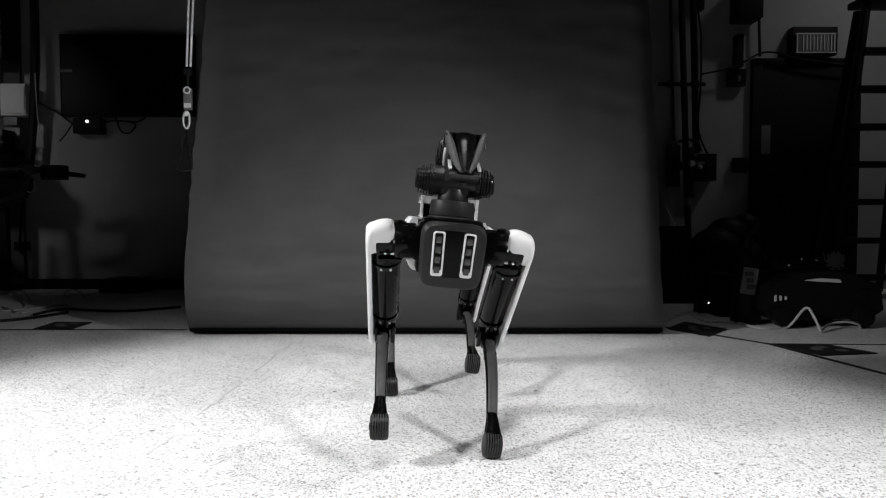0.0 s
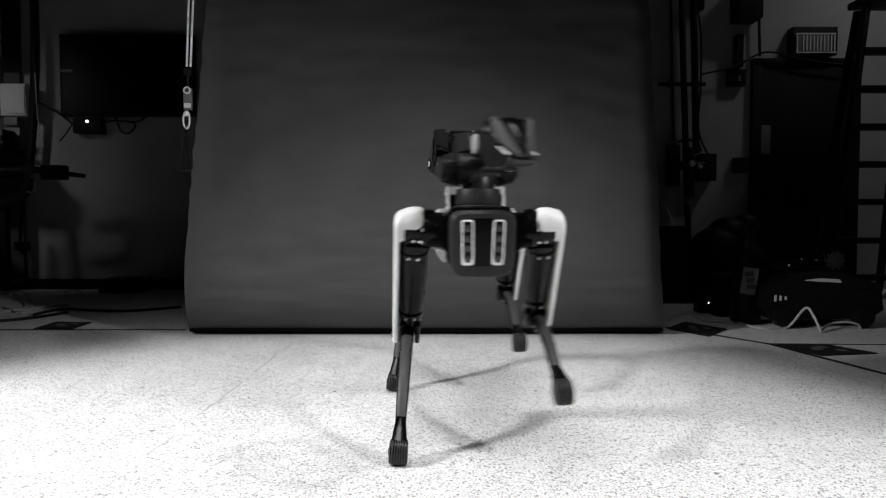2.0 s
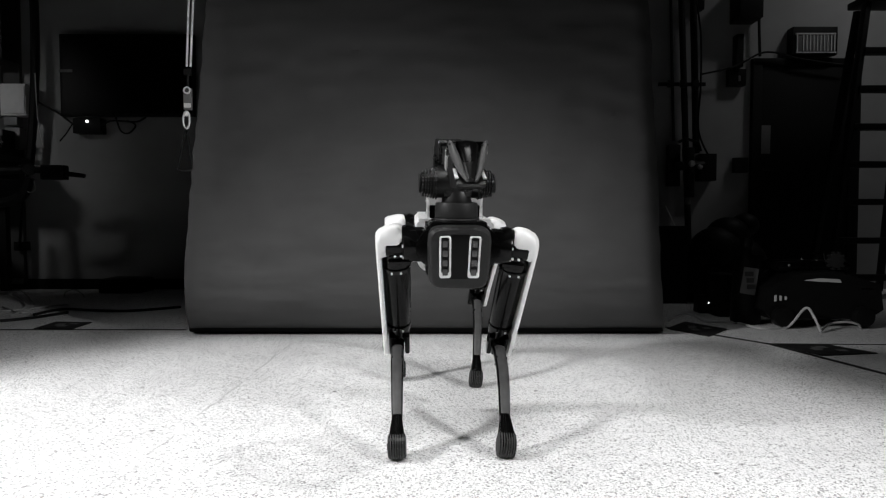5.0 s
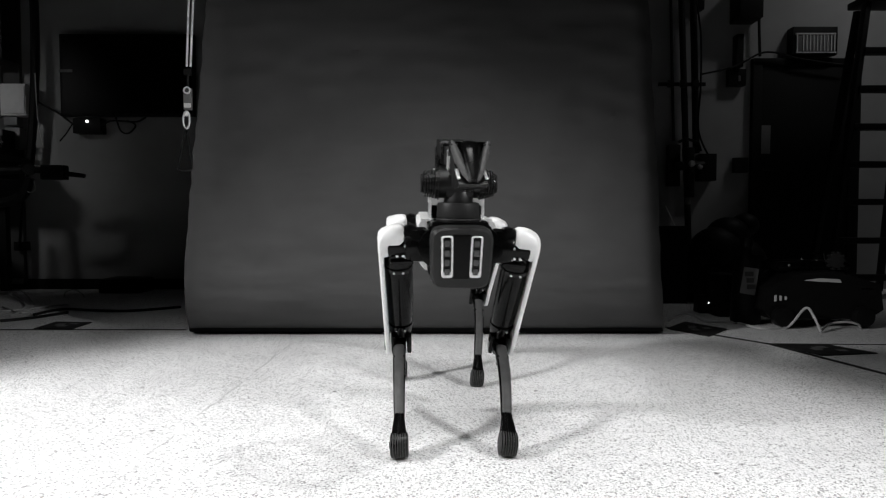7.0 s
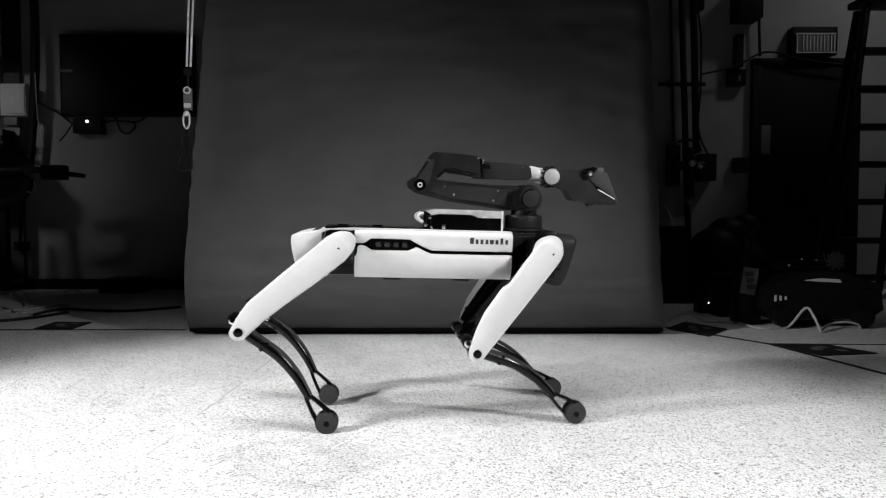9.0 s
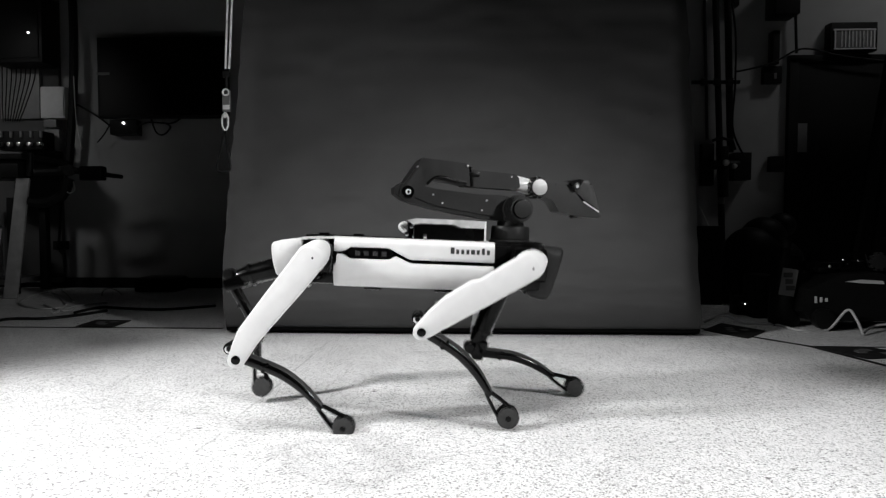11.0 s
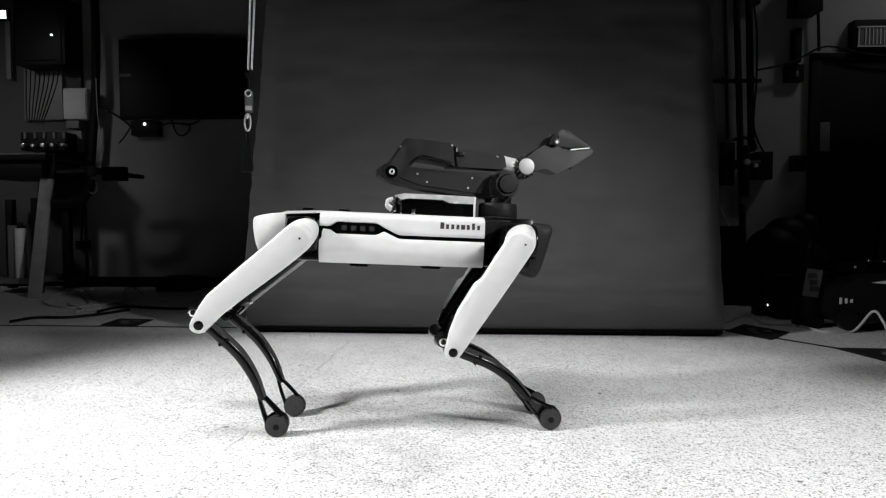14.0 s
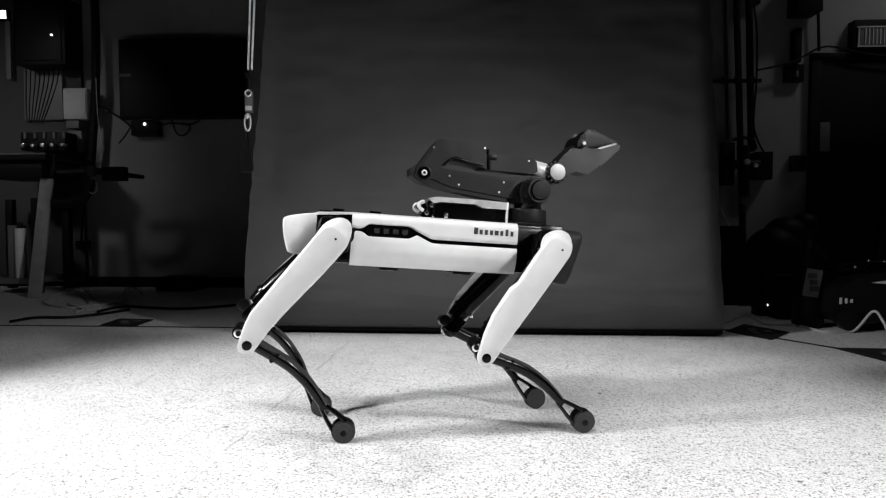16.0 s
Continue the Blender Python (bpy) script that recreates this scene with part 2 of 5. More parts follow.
def backdrop():
    """A wide roll of paper that hangs to the floor and curls back at its foot."""
    b = bmesh.new()
    nu, base = 110, 3.123
    profile = [(base + 0.27, 0.004), (base + 0.20, 0.022), (base + 0.13, 0.062), (base + 0.075, 0.110), (base + 0.035, 0.165), (base + 0.010, 0.235), (base, 0.34), (base + 0.01, 0.7), (base + 0.06, 1.2), (base + 0.12, 1.8), (base + 0.20, 2.6), (base + 0.26, 3.3)]
    curve = smooth_path([(0, y, z) for y, z in profile], 20)
    rows = []
    for i, c in enumerate(curve):
        row = []
        for k in range(nu + 1):
            u = k / nu
            z = c.z
            x = 0.912 * (-1.366 + (1.178 - -1.366) * u) * (1 + 0.055 * math.exp(-z / 0.10) - (0.058 + 0.049 * (1 - u)) * z / 2 + 0.009 * u)
            edge = min(u, 1 - u)
            y = c.y + (0.075 if u > 0.5 else -0.05) * max(0, 1 - edge / 0.045) ** 2 * min(1, z / 0.3)
            y += 0.012 * noise.noise((u * 4, z * 2.2, 3.1)) + 0.008 * noise.noise((u * 5 + z * 1.5, z * 8, 1.7)) * min(1, z) + (0.016 * noise.noise((u * 11 + z * 3, z * 13, 5.7)) + 0.013 * noise.noise((u * 9 - z * 5, z * 17, 8.3)) + 0.006 * noise.noise((u * 26, z * 34, 2.3))) * min(1, z * 1.5)
            y += 0.006 * math.exp(-((u - 0.17 - 0.10 * (z - 0.6)) / 0.012) ** 2) * math.exp(-((z - 0.35) / 0.25) ** 2)
            row.append(b.verts.new((x, y, z)))
        rows.append(row)
    for r, s in zip(rows, rows[1:]):
        for k in range(nu):
            b.faces.new((r[k], r[k + 1], s[k + 1], s[k]))
    back = [[b.verts.new((v.co.x, v.co.y + 0.003, v.co.z)) for v in r] for r in rows]
    for r, s in zip(back, back[1:]):
        for k in range(nu):
            b.faces.new((s[k], s[k + 1], r[k + 1], r[k]))
    edge_rows = [[tuple(v.co) for v in r] for r in rows if r[0].co.z < 0.045]
    sh = Shape().take(b)
    # a matt black strip puts the foot's shade into colour
    foot = bmesh.new()
    low = [[foot.verts.new((v[0], v[1] - 0.005, v[2] - 0.002)) for v in r] for r in edge_rows]
    for r, q in zip(low, low[1:]):
        for k in range(nu):
            foot.faces.new((r[k], r[k + 1], q[k + 1], q[k]))
    paper = thing("paper_backdrop", "dark grey seamless paper backdrop hanging to the floor", "backdrop", shape=sh, material=PAPER)
    part("foot_shade", Shape().take(foot), MATTE, paper, "black strip standing in for shade along the foot of the paper")


backdrop()


# ---------- the robot ----------
THIGH, SHIN, UPPER, FORE, HAND = 0.3383, 0.3446, 0.3233, 0.3977, 0.2239
SHOULDER = Vector((0.2450, 0, 0.1619))
HIP_Z, HIP_FRONT, HIP_REAR = 0.0043, 0.2792, -0.3091
LEGS = (("left", 1, 1), ("right", 1, -1), ("left", -1, 1), ("right", -1, -1))


def ring(cx, cz, y, hx, hz, n=12):
    return [(cx + hx * math.cos(2 * math.pi * k / n), y, cz + hz * math.sin(2 * math.pi * k / n)) for k in range(n)]


def side_panel(s, edge, far, inner):
    """A curved shell strip along the body between a stepped edge and a straight one."""
    rings = []
    xs = [-0.263 + 0.455 * k / 60 for k in range(61)]
    for i, x in enumerate(xs):
        z0 = float(np.interp(x, [p[0] for p in edge], [p[1] for p in edge]))
        nip = 0.004 * max(0, 1 - min(i, 60 - i) / 1.5)
        out = []
        for k in range(11):
            z = z0 + (far - z0) * k / 10
            y = 0.109 - 0.020 * max(0, (-0.028 - z) / 0.049) ** 2 - 0.008 * max(0, (z - 0.046) / 0.0145) ** 2
            y -= 0.003 * (1 if k in (0, 10) else 0) + nip
            out.append((x, s * y, z))
        rings.append(out + [(x, s * inner, far), (x, s * inner, z0)])
    return Shape().loft(rings)


def round_slot(hw, hh, r, n=5):
    """A rounded rectangle in y and z."""
    return [(cy * (hw - r) + r * math.cos(a), cz * (hh - r) + r * math.sin(a)) for cy, cz, a0 in ((1, 1, 0), (-1, 1, 90), (-1, -1, 180), (1, -1, 270))
            for a in (radians(a0 + 90 * k / n) for k in range(n + 1))]


def robot_body(robot):
    core = Shape()
    core.box((-0.03, 0, -0.009), (0.72, 0.165, 0.129), 0.012)
    core.box((-0.04, 0, 0.052), (0.62, 0.15, 0.02), 0.006)
    core.box((0.27, 0, 0.0), (0.14, 0.15, 0.135), 0.015)
    for sx in (-0.155, 0.05):
        core.box((sx, 0.05, -0.080), (0.05, 0.03, 0.014), 0.004)
        core.box((sx, -0.05, -0.080), (0.05, 0.03, 0.014), 0.004)
    body = part("body", core, BLACK, robot, "glossy black body core with white side shells")
    for s in (1, -1):
        top = ((-0.263, 0.0225), (-0.236, 0.0225), (-0.218, 0.0355), (-0.108, 0.0355), (-0.088, 0.025), (-0.046, 0.0055), (0.192, 0.0055))
        low = ((-0.263, 0.015), (-0.236, 0.015), (-0.218, 0.003), (-0.108, 0.003), (-0.088, 0.014), (-0.046, -0.0055), (0.192, -0.0055))
        part("upper_side_panel", side_panel(s, top, 0.0605, 0.082), WHITE, body, "white upper side panel")
        part("lower_side_panel", side_panel(s, low, -0.077, 0.070), WHITE, body, "white lower side panel")
        pod = [(-0.219, 0.028), (-0.209, 0.034), (-0.111, 0.034), (-0.093, 0.019), (-0.111, 0.005), (-0.209, 0.005), (-0.225, 0.017)]
        part("side_camera_pod", Shape().prism(pod, s * 0.085, s * 0.103, 0.002), GLASSB, body, "black glass side camera pod")
        for k in range(4):
            part("side_camera", Shape().box((-0.196 + 0.025 * k, s * 0.1045, 0.0195), (0.015, 0.004, 0.013), 0.0015), LENS, body)
        # unreadable maker's mark as plain bars
        for k in range(8):
            h = 0.018 if k in (0, 6) else 0.013
            w = 0.011 if k in (0, 4) else 0.008
            part("mark", Shape().box((0.072 + 0.0145 * k, s * 0.1093, 0.034 + (h - 0.013) / 2), (w, 0.0012, h)), INK, body)
        part("body_edge_strip", Shape().prism([(-0.405, 0.042), (-0.35, 0.052), (-0.265, 0.058), (0.19, 0.058), (0.19, 0.064), (-0.265, 0.0645), (-0.35, 0.060)], s * 0.06, s * 0.099, 0.003), WHITE, body, "white top edge strip")
        part("rear_hip_housing", Shape().cyl((-0.345, s * 0.056, 0), (-0.25, s * 0.056, 0), 0.052, None, 28, 0.006), BLACK, body)
        part("front_hip_housing", Shape().cyl((0.25, s * 0.056, 0), (0.345, s * 0.056, 0), 0.052, None, 28, 0.006), BLACK, body)
    rear = smooth_path([(-0.355, 0.057, 0), (-0.400, 0.051, 0), (-0.432, 0.043, 0), (-0.443, 0.033, 0), (-0.441, 0.0, 0), (-0.431, -0.040, 0), (-0.418, -0.054, 0), (-0.355, -0.058, 0)], 3)
    part("rear_shell", Shape().loft([[(-0.362 + (p.x + 0.362) * k, y, 0.004 + (p.y - 0.004) * (0.5 + 0.5 * k)) for p in rear]
                                     for y, k in ((-0.100, 0.86), (-0.098, 0.94), (-0.092, 0.98), (-0.08, 1), (0.08, 1), (0.092, 0.98), (0.098, 0.94), (0.100, 0.86))]), WHITE, body, "white rounded rear shell")
    part("rear_panel", Shape().box((-0.435, 0, 0.0), (0.012, 0.11, 0.055), 0.004), BLACK, body)
    part("top_plate", Shape().box((-0.10, 0, 0.0625), (0.50, 0.13, 0.008), 0.003), BLACK, body)
    for x in (-0.30, -0.20, 0.0):
        part("rail_knob", Shape().box((x, -0.05, 0.069), (0.03, 0.012, 0.008), 0.002), BLACK, body)
    # the face: a slanted grey shroud with two silver-rimmed camera slots
    def squircle(x, hw, hh, zc, slant, n=36):
        out = []
        for k in range(n):
            a = 2 * math.pi * k / n
            c, s = math.cos(a), math.sin(a)
            y = hw * math.copysign(abs(c) ** 0.36, c)
            z = hh * math.copysign(abs(s) ** 0.36, s)
            y *= 1 - 0.06 * (1 - z / hh) / 2
            out.append((x + slant * z, y, zc + z))
        return out
    shroud = Shape().loft([squircle(0.295, 0.074, 0.070, -0.016, 0.05), squircle(0.316, 0.079, 0.077, -0.018, 0.08), squircle(0.351, 0.081, 0.080, -0.022, 0.18),
                           squircle(0.371, 0.079, 0.079, -0.023, 0.25), squircle(0.378, 0.072, 0.073, -0.024, 0.265), squircle(0.379, 0.05, 0.05, -0.024, 0.265)])
    part("face_shroud", shroud, DARK, body, "matt dark grey front shroud")
    tilt = Matrix.Translation((0.3775, 0, -0.018)) @ pose(0, 0, 0, 0, 15.0, 0)
    part("face_window", Shape().box((0, 0, 0), (0.008, 0.046, 0.118), 0.003, tilt), GLASSB, body, "glossy black centre strip")
    for s in (1, -1):
        lean = tilt @ Matrix.Translation((0.001, s * 0.036, 0.0)) @ pose(0, 0, 0, s * -1.0, 0, 0)
        rings = [(0.004, 0.0145, 0.0555, 0.007), (0.0075, 0.0145, 0.0555, 0.007), (0.009, 0.0130, 0.054, 0.006), (0.009, 0.0100, 0.0465, 0.004), (0.004, 0.0092, 0.0460, 0.0035)]
        rim = Shape().loft([[(x - 0.004, y, z + (0.0055 if hh < 0.05 else 0)) for y, z in round_slot(hw, hh, r)] for x, hw, hh, r in rings], lean, caps=False)
        part("camera_bezel", rim, SILVERP, body, "silver camera slot rim")
        part("slot_backing", Shape().box((0, 0, 0), (0.008, 0.022, 0.105), 0.001, lean), GLASSB, body)
        for k in range(4):
            part("front_camera", Shape().box((0.005, 0, 0.036 - 0.025 * k), (0.005, 0.014, 0.017), 0.002, lean), LENS, body)


def robot_payload(robot):
    box = [(-0.040, 0.066), (0.163, 0.066), (0.163, 0.100), (0.090, 0.100), (0.070, 0.108), (-0.020, 0.108), (-0.040, 0.104)]
    pay = part("payload_box", Shape().prism(box, -0.071, 0.071, 0.003), BLACK, robot, "black payload box with a clear silvery lid")
    lid = [(-0.043, 0.106), (-0.022, 0.1105), (0.073, 0.1105), (0.094, 0.102), (0.167, 0.102), (0.168, 0.122), (0.10, 0.124), (-0.035, 0.124), (-0.060, 0.118)]
    part("lid", Shape().prism(lid, -0.076, 0.076, 0.004), LIDM, pay, "shiny silver lid")
    for s in (1, -1):
        part("bracket", Shape().box((0.165, s * 0.0735, 0.094), (0.0055, 0.009, 0.058), 0.002), SILVERP, pay, "bright metal bracket")
        part("post", Shape().cyl((-0.052, s * 0.056, 0.062), (-0.052, s * 0.056, 0.112), 0.007), BLACK, pay)
        part("latch", Shape().box((-0.008, s * 0.073, 0.074), (0.011, 0.006, 0.014), 0.002), SILVER, pay)
        for x, z in ((-0.048, 0.100), (-0.060, 0.078), (-0.040, 0.072)):
            part("connector", Shape().cyl((x, s * 0.055, z), (x, s * 0.066, z), 0.006, None, 12, 0.001), SILVER, pay)
        part("handle", Shape().tube(smooth_path([(-0.066, s * 0.05, 0.110), (-0.079, s * 0.052, 0.105), (-0.081, s * 0.052, 0.094), (-0.068, s * 0.05, 0.084)], 5), 0.005), WHITE, pay, "white curved handle")


def robot_hip(robot, s):
    sh = Shape()
    sh.cyl((0, s * 0.03, 0), (0, s * 0.085, 0), 0.046, None, 28, 0.006)
    sh.box((0, s * 0.05, 0), (0.085, 0.05, 0.085), 0.014)
    sh.box((0, s * 0.072, 0.010), (0.078, 0.040, 0.086), 0.018)
    hip = part("hip", sh, BLACK, robot, "black hip joint housing")
    for k in range(6):
        a = k * math.pi / 3
        part("screw", Shape().cyl((0.036 * math.cos(a), s * 0.084, 0.036 * math.sin(a)), (0.036 * math.cos(a), s * 0.088, 0.036 * math.sin(a)), 0.004, None, 8), SILVER, hip)
    return hip


def robot_thigh(robot, s, front):
    """Hip axis at the origin, knee straight below it."""
    sh = Shape()
    sh.cyl((0, s * -0.046, 0), (0, s * 0.02, 0), 0.034, None, 28, 0.005)
    rings = []
    for z, rx, ry in ((0.01, 0.028, 0.030), (-0.03, 0.034, 0.037), (-0.10, 0.034, 0.037), (-0.2, 0.033, 0.035), (-0.28, 0.029, 0.032), (-0.305, 0.024, 0.028)):
        rings.append([(0.05 * z + rx * math.cos(a), s * -0.006 + ry * math.sin(a), z) for a in (2 * math.pi * k / 20 for k in range(20))])
    sh.loft(rings)
    sh.box((0.0, s * 0.016, -0.322), (0.040, 0.014, 0.062), 0.006)
    sh.box((0.0, s * -0.028, -0.322), (0.040, 0.014, 0.062), 0.006)
    thigh = part("thigh", sh, BLACK, robot, "glossy black upper leg with white outer cover")
    top = lambda y: 0.060 * math.sqrt(max(0.02, 1 - (max(0.0, y + 0.016) / 0.064) ** 2))
    lean = lambda z: 0.005 * (z + 0.30) / 0.33
    back, fore = (0.047, 0.031) if front else (0.043, 0.036)
    arc = [((fore if math.cos(a) > 0 else back) * math.copysign(abs(math.cos(a)) ** 0.8, math.cos(a)), math.sin(a) ** 0.9) for a in (math.radians(178 - 11 * k) for k in range(17))]
    knee = [(0.024 * math.cos(a), -THIGH + 0.024 * math.sin(a)) for a in (math.radians(-10 - 32 * k) for k in range(6))]
    if front:
        prof = [(0.031, -0.03), (0.029, -0.15), (0.026, -0.26)] + knee + [(-0.042, -0.288), (-0.053, -0.235), (-0.055, -0.150), (-0.046, -0.128), (-0.048, -0.06)]
    else:
        prof = [(0.036, -0.03), (0.033, -0.09), (0.024, -0.20), (0.020, -0.27)] + knee + [(-0.038, -0.300), (-0.045, -0.27), (-0.045, -0.15), (-0.043, -0.05)]
    shell = Shape().loft([[(-0.011 + (x + 0.011) * k, s * (y + lean(z * top(y))), z * top(y)) for x, z in arc] + [(-0.011 + (x + 0.011) * k, s * (y + lean(z)), z) for x, z in prof]
                          for y, k in ((0.027, 1.0), (0.031, 1.0), (0.0345, 0.98), (0.0375, 0.935), (0.0395, 0.87), (0.0402, 0.78))])
    part("cover", shell, WHITE, thigh, "smooth white outer leg cover")
    cap = Shape()
    rings = []
    for y, k in ((-0.034, 0.80), (-0.031, 0.90), (-0.025, 0.97), (-0.014, 1.0), (0.0, 1.0), (0.012, 1.0), (0.030, 0.999)):
        low = 32 - 60 * (y + 0.034) / 0.055
        out = [((fore if math.cos(a) > 0 else back) * k * math.cos(a), s * (y + 0.007), k * top(y) * math.sin(a)) for a in (math.radians(low + (180 - 2 * low) * i / 18) for i in range(19))]
        inn = [((fore - 0.005 if math.cos(a) > 0 else back - 0.005) * k * math.cos(a), s * (y + 0.007), k * (top(y) - 0.006) * math.sin(a)) for a in (math.radians(180 - low - (180 - 2 * low) * i / 18) for i in range(19))]
        rings.append(out + inn)
    cap.loft(rings)
    part("shoulder_cap", cap, WHITE, thigh, "white cap over the joint")
    part("knee_bolt", Shape().cyl((0, s * 0.034, -THIGH), (0, s * 0.0425, -THIGH), 0.0125, None, 20, 0.002), BLACK, thigh)
    part("cover_screw", Shape().cyl((0.001, s * 0.038, 0.0085), (0.001, s * 0.0465, 0.0085), 0.003, None, 10), BLACK, thigh)
    part("knee_knob", Shape().cyl((-0.034, s * -0.03, -0.331), (-0.034, s * 0.020, -0.331), 0.017, None, 24, 0.003), LEGBLACK, thigh)
    part("knob_ring", Shape().cyl((-0.034, s * 0.0195, -0.331), (-0.034, s * 0.022, -0.331), 0.0125, None, 24, 0.001), SILVER, thigh, "bright ring")
    part("knob_cap", Shape().cyl((-0.034, s * 0.0215, -0.331), (-0.034, s * 0.024, -0.331), 0.007, None, 16), BLACK, thigh)
    for y in (-0.036, -0.020, -0.004):
        part("motor_screw", Shape().cyl((0.031, s * y, -0.012), (0.0375, s * y, -0.012), 0.0034, None, 8), SILVER, thigh)
    part("motor_flange", Shape().box((0.004, s * -0.016, -0.032), (0.076, 0.060, 0.012), 0.004), BLACK, thigh)
    for z in (-0.06, -0.26):
        part("band", Shape().cyl((0.05 * z, s * -0.006, z), (0.05 * z, s * -0.006, z - 0.010), 0.0385 if z > -0.1 else 0.0345, None, 24), LEGBLACK, thigh)
        for y in (-0.018, 0.006):
            part("screw", Shape().cyl((0.026, s * y, z - 0.006), (0.037 if z > -0.1 else 0.0225, s * y, z - 0.006), 0.003, None, 8), SILVER, thigh)
    return thigh


def robot_shin(robot, s):
    """Knee axis at the origin, ball of the foot straight below it."""
    sh = Shape()
    spine = smooth_path([(0, 0, 0.004), (0.013, 0, -0.05), (0.027, 0, -0.12), (0.025, 0, -0.19), (0.012, 0, -0.25), (0.007, 0, -0.266)], 4)
    rings = []
    for i, c in enumerate(spine):
        u = i / (len(spine) - 1)
        rx = 0.018 * (1 - u) + 0.0085 * u + 0.002 * math.sin(math.pi * u)
        ry = 0.0195 * (1 - u) + 0.0135 * u
        rings.append([(c.x + rx * math.cos(a), ry * math.sin(a), c.z) for a in (2 * math.pi * k / 14 for k in range(14))])
    sh.loft(rings)
    sh.cyl((0, -0.019, 0), (0, 0.019, 0), 0.024, None, 24, 0.004)
    for dx in (-0.021, 0.023):
        path = smooth_path([(0.008 + dx * 0.25, 0, -0.254), (0.004 + dx * 0.65, 0, -0.29), (dx, 0, -SHIN + 0.014)], 5)
        rings = []
        for i, c in enumerate(path):
            u = i / (len(path) - 1)
            rx, ry = 0.0055, 0.011 + 0.009 * u
            rings.append([(c.x + rx * math.cos(a), ry * math.sin(a), c.z) for a in (2 * math.pi * k / 10 for k in range(10))])
        sh.loft(rings)
    shin = part("shin", sh, LEGBLACK, robot, "slim black lower leg with a forked ankle")
    # a thin strip, paler than the shin, added down its front
    rings = []
    for i, c in enumerate(spine[2:]):
        u = (i + 2) / (len(spine) - 1)
        rx = 0.018 * (1 - u) + 0.0085 * u + 0.002 * math.sin(math.pi * u) + 0.0016
        ry = 0.0195 * (1 - u) + 0.0135 * u + 0.0008
        fan = [math.radians(-48 + 96 * k / 10) for k in range(11)]
        rings.append([(c.x + rx * math.cos(a), ry * math.sin(a), c.z) for a in fan] + [(c.x + (rx - 0.003) * math.cos(a), (ry - 0.003) * math.sin(a), c.z) for a in reversed(fan)])
    part("shin_front", Shape().loft(rings), SHINFRONT, shin, "matt grey strip down the front of the lower leg")
    foot = Shape().cyl((0, -0.0225, -SHIN), (0, 0.0225, -SHIN), 0.031, None, 28, 0.009)
    f = part("foot", foot, RUBBER, shin, "round black rubber foot")
    for k in range(7):
        y = -0.018 + 0.006 * k
        part("tread", Shape().cyl((0, y - 0.0014, -SHIN), (0, y + 0.0014, -SHIN), 0.0318 if 0 < k < 6 else 0.0300, None, 24), LEGBLACK, shin)
    part("axle", Shape().cyl((0, s * 0.022, -SHIN), (0, s * 0.0245, -SHIN), 0.008, None, 14), BLACK, shin)
    part("band", Shape().box((0.017, 0, -0.075), (0.032, 0.032, 0.010), 0.003), BLACK, shin)
    return shin


